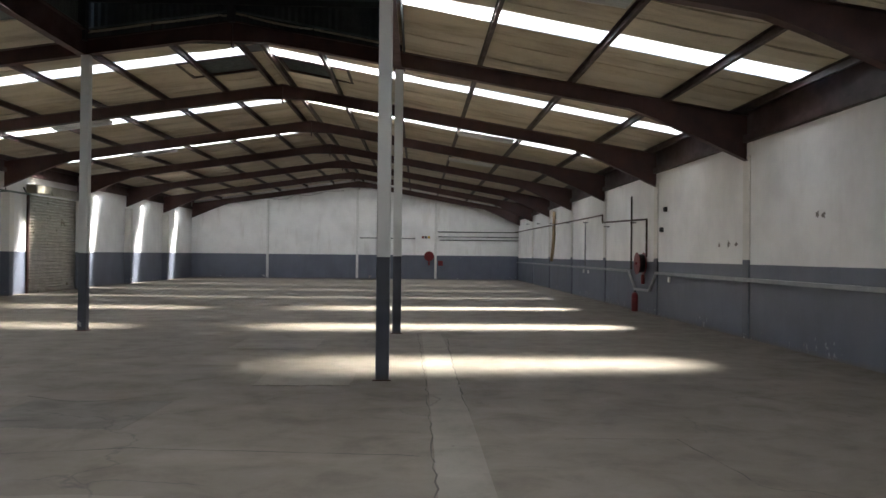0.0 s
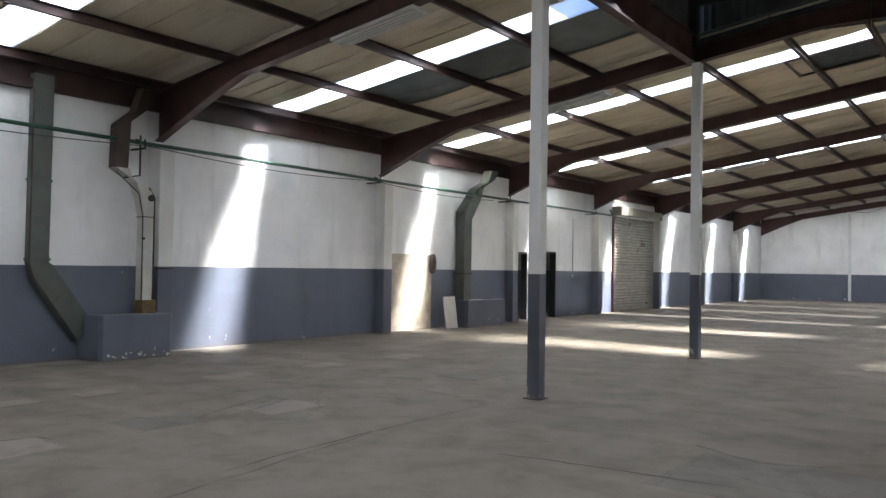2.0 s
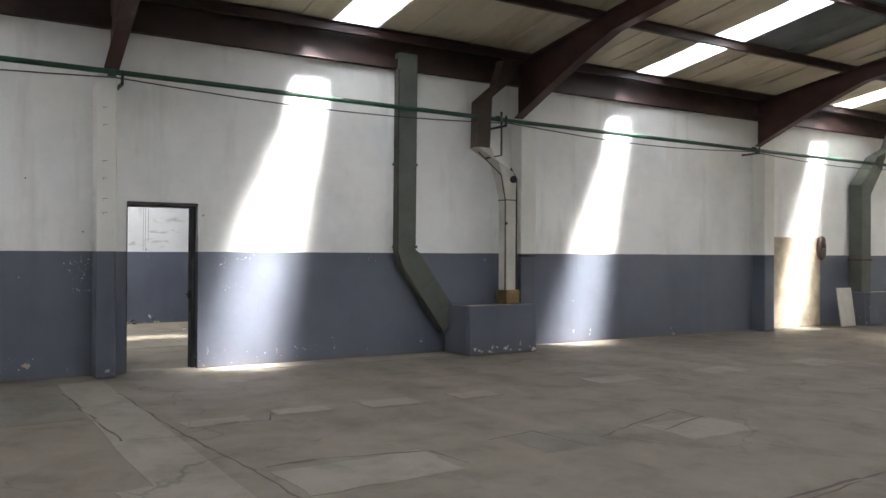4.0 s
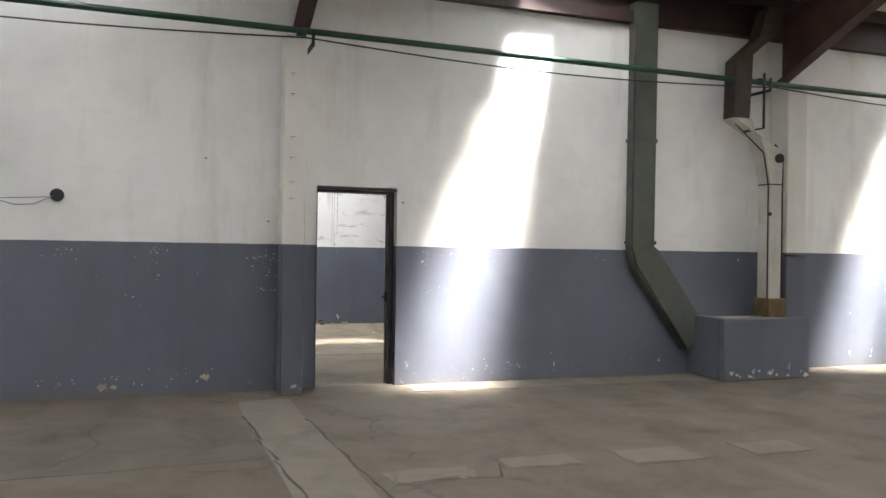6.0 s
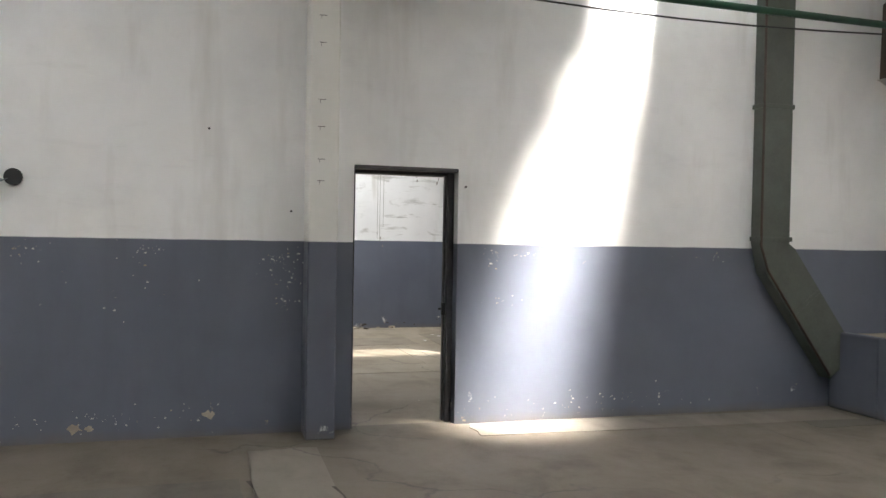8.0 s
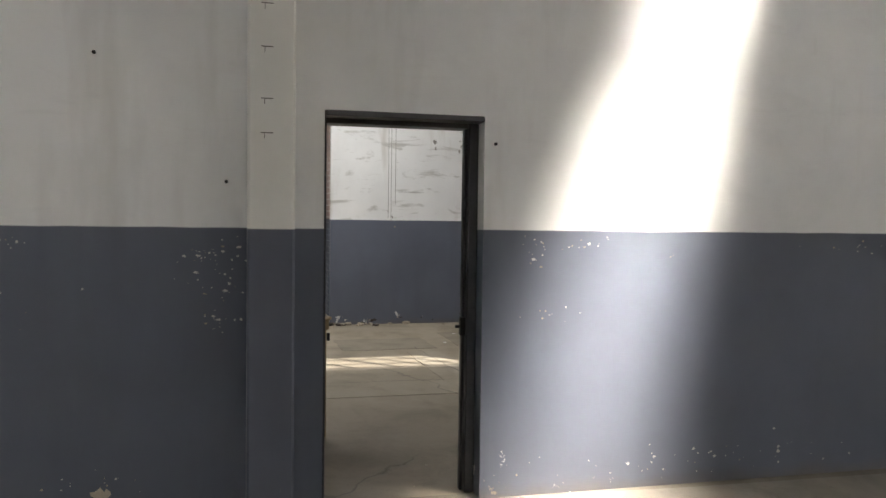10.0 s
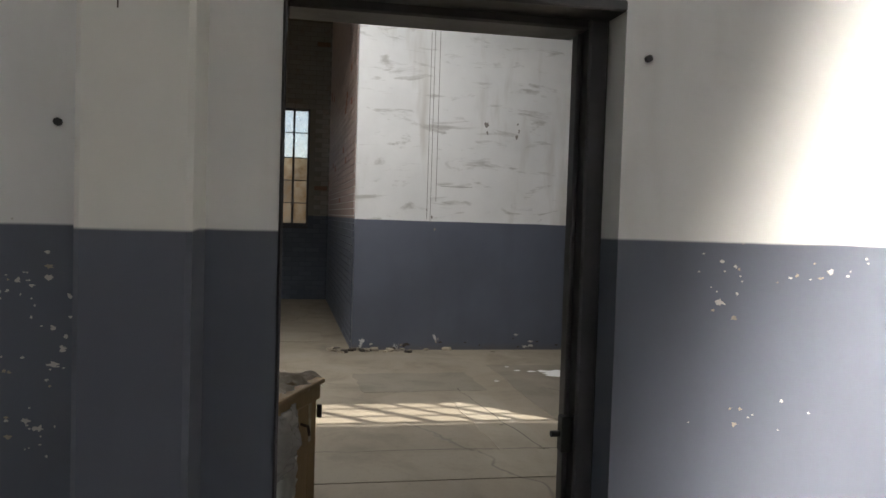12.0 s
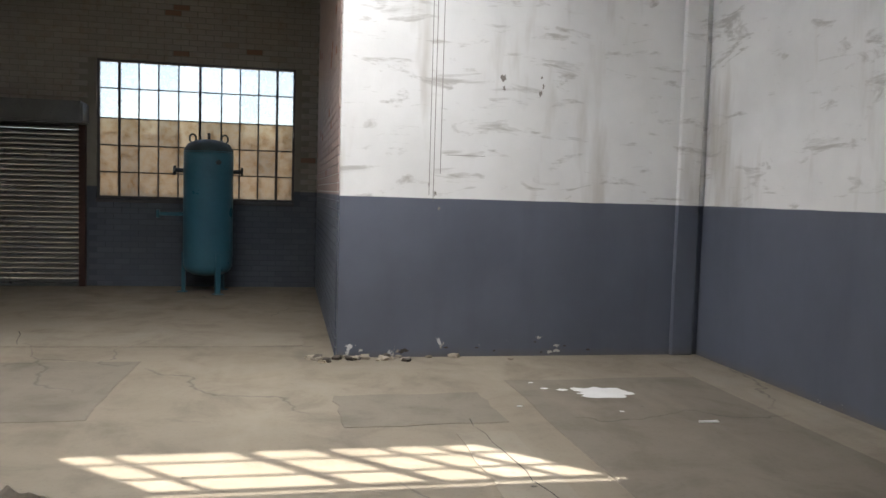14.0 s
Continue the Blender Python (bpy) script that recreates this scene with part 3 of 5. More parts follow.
mon = thing("roof_monitor", "raised roof monitor clad in dark corrugated steel", "roof", (0, 0, 0), "", "structure")
for axis, fixed, a0, a1 in (("x", MON[0] - 0.1, FRAMES[3], FRAMES[4]), ("x", MON[1] + 0.1, FRAMES[3], FRAMES[4]), ("y", FRAMES[3] - 0.02, MON[0], MON[1]), ("y", FRAMES[4] + 0.05, MON[0], MON[1])):
    bm = bmesh.new()
    corrugated(bm, a0, a1, 5.35 if axis == "x" else 5.55, 7.9, fixed, axis)
    geo = bmesh.ops.extrude_face_region(bm, geom=bm.faces[:])
    off = (0.01, 0, 0) if axis == "x" else (0, 0.01, 0)
    bmesh.ops.translate(bm, vec=off, verts=[g for g in geo["geom"] if isinstance(g, bmesh.types.BMVert)])
    part("side_cladding", bm, CLAD, mon)
part("top_cladding", boxes(((MON[0] - 0.4, FRAMES[3] - 0.3, 7.9), (MON[1] + 0.4, FRAMES[4] + 0.3, 7.95))), CLAD, mon)
for x in (MON[0], RIDGE, MON[1]):
    for y in (FRAMES[3] + 0.12, FRAMES[4] - 0.12):
        part("post", boxes(((x - 0.07, y - 0.07, zs(x) - 0.19), (x + 0.07, y + 0.07, 7.9))), DARK, mon)
for y in (FRAMES[3] + 0.14, FRAMES[4] - 0.14):
    for z in (6.25, 7.1):
        part("rail", boxes(((MON[0], y - 0.04, z), (MON[1], y + 0.04, z + 0.1))), DARK, mon)

# grey steel sheets and vents in the roof lining
y = STRIPS[3] + STRIP_WIDE
for i, (xa, xb, wide) in enumerate(((PURL[5], PURL[4], 1.1), (PURL[4], PURL[3], 1.45), (PURL[3], PURL[2], 1.45), (PURL[2], MON[0], 1.45))):
    bm = bmesh.new()
    n = int(wide / 0.076)
    lo, hi = sorted((xa, xb))
    for j in range(2 * n):
        p, q = y + 0.038 * j, y + 0.038 * (j + 1)
        d0, d1 = (0.018, 0.0) if j % 2 else (0.0, 0.018)
        v = [bm.verts.new((x, yy, zs(x) + d)) for x, yy, d in ((lo, p, d0), (hi, p, d0), (hi, q, d1), (lo, q, d1))]
        bm.faces.new(v)
    bmesh.ops.remove_doubles(bm, verts=bm.verts[:], dist=0.0005)
    geo = bmesh.ops.extrude_face_region(bm, geom=bm.faces[:])
    bmesh.ops.translate(bm, vec=(0, 0, 0.004), verts=[g for g in geo["geom"] if isinstance(g, bmesh.types.BMVert)])
    solid("roof_sheet", bm, SHEET, "bare grey corrugated steel roof sheet", "roof sheet", "", "bare roof sheets")
for side in (-1, 1):
    y0 = STRIPS[4] + STRIP_WIDE
    a, b = sorted((RIDGE + side * 0.34, RIDGE + side * 1.98))
    v = thing("roof_vent", "dark teal louvre panel let into the roof lining", "vent", (0, 0, 0), "roof vents")
    bm = bmesh.new()
    slope_slab(bm, a, b, y0 + 0.1, y0 + 1.45, 0.02, 0.03)
    part("panel", bm, VENT, v)
    bm = bmesh.new()
    for p, q, r, s in ((a, a + 0.06, y0, y0 + 1.5), (b - 0.06, b, y0, y0 + 1.5), (a + 0.06, b - 0.06, y0, y0 + 0.08), (a + 0.06, b - 0.06, y0 + 1.42, y0 + 1.5)):
        slope_slab(bm, p, q, r, s, -0.03, 0.05)
    part("frame", bm, PURLIN, v)

# ---- the side room ----
RX, WX = -21.28, -26.65         # near and far walls across from the door
RY, CY = 7.54, 3.99             # the room's end wall, the wall corner
RH = 4.9
ROOM_LOW = -6.0
WIN = (0.76, 3.63, 1.31, 3.35)
SHUT = (-2.2, 0.61, 0.0, 2.45)
LANTERN_X, LANTERN = -16.85, (4.05, 6.55, 3.82, 6.02)
solid("wall_room_block", boxes(((WX, CY, 0), (RX, RY + 0.25, RH))), WALL_ROOM, "white plaster wall above a grey dado, smeared and stained", "wall", "structure")
solid("wall_room_end", boxes(((RX, RY, 0), (WL - 0.25, RY + 0.25, RH))), WALL_ROOM, "cream plaster wall above a grey dado", "wall", "structure")
solid("wall_room_back", boxes(((WX - 0.25, ROOM_LOW - 0.25, 0), (WL - 0.25, ROOM_LOW, RH))), WALL_ROOM, "white plaster wall above a grey dado", "wall", "structure")
solid("wall_room_head", boxes(((WL - 0.45, ROOM_LOW, WALL_TOP + 0.0), (WL - 0.252, RY, RH))), WALL_ROOM, "plaster wall above the warehouse wall", "wall", "structure")
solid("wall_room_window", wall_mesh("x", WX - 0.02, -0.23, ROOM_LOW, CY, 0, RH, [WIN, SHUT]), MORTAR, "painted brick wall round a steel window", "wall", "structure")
# roof with a glazed lantern step
# RL: ceiling opening out of view, added so the side room gets more light
RL = (-20.4, -18.4, 0.4, 5.0)
solid("ceiling_room", boxes(((WX - 0.3, ROOM_LOW - 0.3, RH), (RL[0], RY + 0.3, RH + 0.1)), ((RL[0], ROOM_LOW - 0.3, RH), (LANTERN_X - 1.2, RL[2], RH + 0.1)), ((RL[0], RL[3], RH), (LANTERN_X - 1.2, RY + 0.3, RH + 0.1)), ((RL[1], RL[2], RH), (LANTERN_X - 1.2, RL[3], RH + 0.1)), ((LANTERN_X - 1.2, ROOM_LOW - 0.3, RH), (LANTERN_X, LANTERN[0] - 0.4, RH + 0.1)),
      ((LANTERN_X, ROOM_LOW - 0.3, LANTERN[2] - 0.05), (WL - 0.25, RY + 0.3, LANTERN[2])), ((LANTERN_X - 1.2, LANTERN[1] + 0.4, RH), (LANTERN_X, RY + 0.3, RH + 0.1))), CEILING,
      "plain dim ceiling of the side room", "ceiling", "structure")
solid("roof_light", boxes(((RL[0] - 0.05, RL[2] - 0.05, RH + 0.1), (RL[1] + 0.05, RL[3] + 0.05, RH + 0.105))), SKYLIGHT_MILKY, "unseen milky roof sheet added over the side room to brighten it", "skylight", "", "roof lights")
lo, hi = LANTERN[0] - 0.4, LANTERN[1] + 0.4
solid("wall_lantern", boxes(((LANTERN_X - 1.3, lo, RH), (LANTERN_X - 1.2, hi, 6.3)), ((LANTERN_X - 1.2, lo - 0.1, RH), (LANTERN_X, lo, 6.3)), ((LANTERN_X - 1.2, hi, RH), (LANTERN_X, hi + 0.1, 6.3)),
      ((LANTERN_X - 1.3, lo - 0.1, 6.3), (LANTERN_X + 0.05, hi + 0.1, 6.4)), ((LANTERN_X - 0.1, lo, LANTERN[2]), (LANTERN_X, LANTERN[0], 6.3)), ((LANTERN_X - 0.1, LANTERN[1], LANTERN[2]), (LANTERN_X, hi, 6.3)),
      ((LANTERN_X - 0.1, LANTERN[0], LANTERN[3]), (LANTERN_X, LANTERN[1], 6.3)), ((LANTERN_X - 0.1, ROOM_LOW, LANTERN[2]), (LANTERN_X, lo, RH)), ((LANTERN_X - 0.1, hi, LANTERN[2]), (LANTERN_X, RY, RH))), WALL_ROOM,
      "white roof lantern walls over the side room", "wall", "structure")


def steel_window(name, x, y0, y1, z0, z1, ys, zs_, label, thin_y=(), brown_rows=0, mull=0.018):
    """A steel window in a wall across x; ys, zs_ give the bars as shares of width and height."""
    w = thing(name, label, "window", (x, 0, 0), "", "structure")
    part("window_frame", boxes(((-0.03, y0, z0), (0.03, y0 + 0.035, z1)), ((-0.03, y1 - 0.035, z0), (0.03, y1, z1)), ((-0.03, y0 + 0.035, z0), (0.03, y1 - 0.035, z0 + 0.035)),
         ((-0.03, y0 + 0.035, z1 - 0.035), (0.03, y1 - 0.035, z1))), FRAME_GREY, w)
    gy = [y0 + 0.035] + [y0 + (y1 - y0) * f for f in ys] + [y1 - 0.035]
    gz = [z0 + 0.035] + [z0 + (z1 - z0) * f for f in zs_] + [z1 - 0.035]
    for i, y in enumerate(gy[1:-1]):
        h = mull if i in thin_y else mull * 0.5
        part("bar", boxes(((-0.018, y - h, z0 + 0.035), (0.018, y + h, z1 - 0.035))), FRAME_GREY, w)
    for z in gz[1:-1]:
        part("bar", boxes(((-0.014, y0 + 0.035, z - mull * 0.45), (0.014, y1 - 0.035, z + mull * 0.45))), FRAME_GREY, w)
    for a, b in zip(gy, gy[1:]):
        for r, (c, d) in enumerate(zip(gz, gz[1:])):
            p = part("pane", boxes(((-0.003, a, c), (0.003, b, d))), GLASS_BROWN if r < brown_rows else GLASS, w, "dirty brown obscured pane" if r < brown_rows else "")
            p.visible_shadow = False
    return w


steel_window("window_1", WX - 0.1, *WIN, (0.107, 0.203, 0.30, 0.40, 0.508, 0.617, 0.712, 0.808, 0.905), (0.19, 0.385, 0.58, 0.795), "steel factory window, clear top panes and dirty brown lower panes", (0, 4, 8), 3)
part("window_sill", rounded((-0.12, WIN[0], WIN[2] - 0.06), (0.13, WIN[1], WIN[2] - 0.002), 0.01), FRAME_GREY, bpy.data.objects["window_1"])
steel_window("window_2", LANTERN_X - 0.05, *LANTERN, (0.13, 0.42, 0.60, 0.74, 0.87), (0.33, 0.70), "glazed roof lantern with steel bars", (1, 2), 0, 0.036)


def roller(name, x, y0, y1, h, step, mat, label, box_z, depth=0.02, face=1):
    """A roller shutter across x: slats, guides, a coil box."""
    s = thing(name, label, "roller shutter", (x, 0, 0))
    n = int(h / step)
    bm = bmesh.new()
    rows = []
    for i in range(7):
        a = i / 6
        rows.append([bm.verts.new((face * (0.006 + depth * math.sin(math.pi * min(a * 1.25, 1))), yy, step * a * 0.97)) for yy in (y0 + 0.03, y1 - 0.03)])
    for p, q in zip(rows, rows[1:]):
        bm.faces.new((p[0], p[1], q[1], q[0]))
    geo = bmesh.ops.extrude_face_region(bm, geom=bm.faces[:])
    bmesh.ops.translate(bm, vec=(-face * 0.004, 0, 0), verts=[g for g in geo["geom"] if isinstance(g, bmesh.types.BMVert)])
    me = mesh_of("slat", bm, mat)
    for i in range(n):
        ob = new("slat", me)
        ob.parent = s
        ob.location = (0, 0, 0.04 + i * step)
    part("bottom_rail", rounded((-0.025, y0 + 0.03, 0.0), (0.03, y1 - 0.03, 0.04), 0.004), mat, s)
    for a in (y0 - 0.02, y1 - 0.07):
        part("guide_rail", boxes(((-0.04, a, 0), (0.05, a + 0.09, h))), OXIDE, s, "red oxide guide rail")
    part("coil_box", rounded((-0.12 if face > 0 else -0.35, y0 - 0.05, box_z), (0.35 if face > 0 else 0.12, y1 + 0.05, box_z + 0.32), 0.03, 2), mat, s)
    return s


roller("roller_shutter", WL + 0.02, GATE[0], GATE[1], 3.50, 0.105, SHUTTER, "closed cream steel roller shutter in the warehouse wall", 3.52, 0.034)
roller("roller_shutter", WX + 0.03, SHUT[0], SHUT[1], 2.36, 0.075, SHUTTER_B, "closed grey steel roller shutter beside the window", 2.36, 0.035)

# main door frame: steel, no leaf
d = thing("door_1", "open doorway with a dark grey steel frame", "door frame", (0, 0, 0), "", "structure")
for a, b in ((DOOR[0], DOOR[0] + 0.008), (DOOR[1] - 0.055, DOOR[1])):
    part("jamb", rounded((WL - 0.25, a, 0), (WL - 0.11, b, 2.08), 0.006), FRAME_GREY, d)
    inner = b if a == DOOR[0] else a - 0.015
    if a != DOOR[0]:
        part("door_stop", rounded((WL - 0.20, inner, 0), (WL - 0.16, inner + 0.015, 2.025), 0.003), FRAME_GREY, d)
part("head", rounded((WL - 0.25, DOOR[0] + 0.008, 2.025), (WL - 0.11, DOOR[1] - 0.055, 2.08), 0.006), FRAME_GREY, d)
part("front_trim", rounded((WL - 0.11, DOOR[0], 0), (WL + 0.008, DOOR[0] + 0.010, 2.08), 0.005), FRAME_GREY, d)
part("front_trim", rounded((WL - 0.11, DOOR[0] + 0.010, 2.05), (WL + 0.006, DOOR[1], 2.08), 0.005), FRAME_GREY, d)
for z in (0.93,):
    part("latch", rounded((WL - 0.17, DOOR[1] - 0.085, z - 0.05), (WL - 0.13, DOOR[1] - 0.055, z + 0.05), 0.004), BLACK, d, "black latch keeper")
    part("latch_bolt", tubed([(WL - 0.15, DOOR[1] - 0.11, z), (WL - 0.15, DOOR[1] - 0.06, z)], 0.009, 8), BLACK, d)

# a store behind the two further doors
solid("wall_store", boxes(((-17.5, 20.6, 0), (-17.3, 26.0, 2.9)), ((-17.3, 20.6, 0), (WL - 0.25, 20.8, 2.9)), ((-17.3, 25.8, 0), (WL - 0.25, 26.0, 2.9)), ((-17.5, 20.6, 2.9), (WL - 0.25, 26.0, 3.0))), WALL_ROOM,
      "dim store room behind the wall", "wall", "structure")
for o, lab in ((DOOR_B, "dark open doorway with a dark leaf"), (DOOR_C, "dark door standing ajar")):
    d = thing("door_2", lab, "door", (0, 0, 0), "", "structure")
    for a, b in ((o[0], o[0] + 0.05), (o[1] - 0.05, o[1])):
        part("jamb", rounded((WL - 0.2, a, 0), (WL + 0.012, b, o[3]), 0.005), DOOR_DARK, d)
    part("head", rounded((WL - 0.2, o[0] + 0.05, o[3] - 0.05), (WL + 0.012, o[1] - 0.05, o[3]), 0.005), DOOR_DARK, d)
    leaf = rounded((0, 0, 0.01), (0.04, o[1] - o[0] - 0.11, o[3] - 0.06), 0.004)
    bmesh.ops.transform(leaf, matrix=Matrix.Translation((WL - 0.16, o[0] + 0.055, 0)) @ Matrix.Rotation(radians(18), 4, "Z"), verts=leaf.verts[:])
    lf = part("leaf", leaf, DOOR_DARK, d)
    part("handle", tubed([(WL - 0.08 - 0.2, o[1] - 0.2, 1.0), (WL - 0.02 - 0.2, o[1] - 0.2, 1.0), (WL - 0.02 - 0.2, o[1] - 0.3, 1.0)], 0.01, 8), STEEL, lf)

# ---- along the west wall ----
solid("plaster_patch", rounded((WL + 0.001, 15.15, 0.0), (WL + 0.035, 17.03, 1.84), 0.01), BARE, "bare stained plaster panel where a doorway was bricked up", "wall patch")
bm = bmesh.new()
tube(bm, [(WL + 0.09, 16.99 + 0.075 * math.cos(2 * math.pi * i / 20), 1.62 + 0.21 * math.sin(2 * math.pi * i / 20)) for i in range(21)], 0.05, 8)
solid("hose_coil", bm, RUST, "coil of brown rubber hose hung on the wall", "hose")


def trough(y0, y1, x1, h, label):
    t = thing("wall_box", label, "masonry box", (0, 0, 0), "masonry boxes")
    part("front_wall", rounded((x1 - 0.1, y0, 0), (x1, y1, h), 0.012), PIER, t)
    part("side_wall", rounded((WL, y0, 0), (x1 - 0.1, y0 + 0.1, h), 0.012), PIER, t)
    part("side_wall", rounded((WL, y1 - 0.1, 0), (x1 - 0.1, y1, h), 0.012), PIER, t)
    part("slab", rounded((WL, y0 + 0.1, h - 0.14), (x1 - 0.1, y1 - 0.1, h - 0.03), 0.008), BARE, t, "dusty bare concrete infill")


trough(7.72, 8.94, -13.52, 0.71, "grey painted masonry box at the foot of the wall")
trough(17.75, 19.55, -13.52, 0.70, "grey painted masonry box with a duct rising from it")
bm = rounded((0, 17.05, 0), (0.03, 17.55, 0.80), 0.004)
bmesh.ops.transform(bm, matrix=Matrix.Translation((-13.72, 0, 0.0)) @ Matrix.Rotation(radians(-8), 4, "Y"), verts=bm.verts[:])
solid("loose_board", bm, BOARD, "pale board leaning beside the masonry box", "board")

# duct that bends down into the first box
d = thing("air_duct", "olive painted square sheet-metal duct elbowed into the masonry box", "duct", (0, 0, 0), "ducts")
bm = bmesh.new()
duct(bm, [((WL + 0.075, 7.0, 4.35), 0.15, 0.07, 0), ((WL + 0.075, 6.985, 1.52), 0.15, 0.07, 0)])
part("riser", bm, DUCT, d)
bm = bmesh.new()
duct(bm, [((WL + 0.075, 6.985, 1.52), 0.15, 0.07, 0.0), ((WL + 0.075, 7.05, 1.36), 0.15, 0.07, 0.75), ((WL + 0.075, 7.42, 0.86), 0.15, 0.07, 0.75), ((WL + 0.075, 7.76, 0.40), 0.15, 0.07, 0.75)])
part("elbow", bm, DUCT, d)
for z in (1.56, 2.75):
    part("flange", rounded((WL + 0.002, 6.82, z - 0.02), (WL + 0.155, 7.16, z + 0.02), 0.004), DUCT, d)
bm = rounded((WL + 0.002, -0.17, -0.02), (WL + 0.152, 0.17, 0.02), 0.004)
bmesh.ops.transform(bm, matrix=Matrix.Translation((0, 7.33, 0.985)) @ Matrix.Rotation(radians(38), 4, "X"), verts=bm.verts[:])
part("flange", bm, DUCT, d)
part("edge_strip", tubed([(WL + 0.15, 6.84, 4.1), (WL + 0.15, 6.835, 1.50), (WL + 0.15, 6.91, 1.28), (WL + 0.15, 7.6, 0.32)], 0.012, 6), RUST, d, "rusty edge strip")

# pale flue beside it
f = thing("flue_pipe", "cream painted flue with a rusty cranked top section", "flue", (0, 0, 0), "ducts")
bm = bmesh.new()
duct(bm, [((WL + 0.32, 8.62, 4.4), 0.12, 0.10, 0), ((WL + 0.32, 8.50, 4.05), 0.13, 0.10, 0.3), ((WL + 0.3, 8.18, 3.78), 0.12, 0.10, 0.3), ((WL + 0.3, 8.15, 3.05), 0.11, 0.10, 0)])
part("rusty_top", bm, RUST, f, "rusty brown crank at the top")
bm = bmesh.new()
duct(bm, [((WL + 0.3, 8.15, 3.05), 0.13, 0.115, 0), ((WL + 0.3, 8.2, 2.97), 0.14, 0.115, -0.5), ((WL + 0.3, 8.55, 2.78), 0.14, 0.115, -0.5), ((WL + 0.3, 8.62, 2.62), 0.125, 0.115, -0.1), ((WL + 0.3, 8.66, 2.30), 0.085, 0.10, 0), ((WL + 0.3, 8.66, 0.92), 0.085, 0.10, 0)])
part("riser", bm, FLUE, f)
part("port", tubed([(WL + 0.40, 8.68, 2.60), (WL + 0.45, 8.68, 2.60)], 0.055, 14), BLACK, f, "black round port")
part("collar", rounded((WL + 0.17, 8.55, 0.70), (WL + 0.43, 8.81, 0.92), 0.01), BRASS, f, "dirty brass collar")
part("edge_strip", tubed([(WL + 0.39, 8.56, 0.80), (WL + 0.39, 8.555, 2.28), (WL + 0.40, 8.47, 2.66), (WL + 0.40, 8.05, 2.98)], 0.009, 6), RUST, f, "rusty seam strip")
part("seam_band", rounded((WL + 0.19, 8.565, 2.28), (WL + 0.405, 8.755, 2.295), 0.002), RUST, f)
part("bolt", tubed([(WL + 0.39, 8.56, 1.93), (WL + 0.43, 8.56, 1.93)], 0.022, 8), RUST, f)
part("side_pipe", tubed([(WL + 0.36, 8.79, 0.75), (WL + 0.36, 8.79, 2.62), (WL + 0.33, 8.70, 2.78)], 0.014, 8), RUST, f, "thin rusty pipe")
solid("wall_bracket", tubed([(WL + 0.3, 8.9, 1.44), (WL + 0.3, 9.22, 1.44)], 0.014, 8), DARK, "dark steel stub pipe on the pier", "bracket")

# duct in the second box
d = thing("air_duct", "olive painted square duct with a cranked top on the second box", "duct", (0, 0, 0), "ducts")
bm = bmesh.new()
duct(bm, [((WL + 0.55, 18.95, 4.12), 0.15, 0.14, 0), ((WL + 0.5, 18.85, 3.85), 0.16, 0.14, 0.3), ((WL + 0.3, 18.62, 3.65), 0.15, 0.14, 0.2), ((WL + 0.22, 18.6, 3.4), 0.16, 0.14, -0.3), ((WL + 0.2, 18.2, 2.9), 0.18, 0.14, -0.5), ((WL + 0.2, 18.2, 2.75), 0.17, 0.14, 0), ((WL + 0.2, 18.2, 0.58), 0.17, 0.14, 0)])
part("riser", bm, DUCT, d)
part("flange", rounded((WL + 0.04, 18.0, 1.36), (WL + 0.36, 18.4, 1.40), 0.004), RUST, d)

# green pipe and its cable
p = thing("wall_pipe", "dark green pipe running along the wall under the eaves", "pipe", (0, 0, 0))
part("pipe", tubed([(WL + 0.36, Y0, 3.60), (WL + 0.36, 2.5, 3.55), (WL + 0.36, 8.8, 3.50), (WL + 0.36, 14.8, 3.47), (WL + 0.36, 20.7, 3.46), (WL + 0.36, 27.6, 3.45)], 0.032, 12), GREEN, p)
for y in (3.0, 8.5, 14.48, 20.16, 25.8):
    part("bracket", boxes(((WL + 0.0, y + 0.05, 3.40), (WL + 0.40, y + 0.08, 3.43)), ((WL + 0.385, y + 0.05, 3.43), (WL + 0.40, y + 0.08, 3.56))), DARK, p)
    part("joint", tubed([(WL + 0.36, y - 0.09, 3.545 - 0.004 * y), (WL + 0.36, y + 0.0, 3.545 - 0.004 * y)], 0.043, 12), GREEN, p)
part("branch", tubed([(WL + 0.36, 8.5, 3.62), (WL + 0.36, 8.5, 2.96), (WL + 0.36, 8.22, 2.90)], 0.016, 8), DARK, p)
part("branch", tubed([(WL + 0.36, 27.6, 3.45), (WL + 0.2, 27.65, 3.5), (WL + 0.1, 27.65, 3.7)], 0.026, 8), DARK, p)
pts = []
for a, b in zip((-2.7, 3.0, 8.7, 14.4), (3.0, 8.7, 14.4, 20.1)):
    for i in range(8):
        s = i / 8
        pts.append((WL + 0.34, a + (b - a) * s, 3.50 - 0.004 * (a + (b - a) * s) - 0.10 * math.sin(math.pi * s)))
solid("cable", tubed(pts, 0.008, 6), BLACK, "thin black cable sagging under the green pipe", "cable")
bm = tubed([(WL, 0.79, 1.89), (WL + 0.035, 0.79, 1.89)], 0.06, 16)
h = thing("wall_socket", "broken black round socket with a loose wire", "socket", (0, 0, 0))
part("body", bm, BLACK, h)
part("wire", tubed([(WL + 0.03, 0.76, 1.88), (WL + 0.06, 0.6, 1.80), (WL + 0.05, 0.45, 1.79), (WL + 0.05, 0.3, 1.83), (WL + 0.04, 0.05, 1.85), (WL + 0.03, 0.3, 1.845), (WL + 0.03, 0.72, 1.87)], 0.005, 6), STEEL, h)
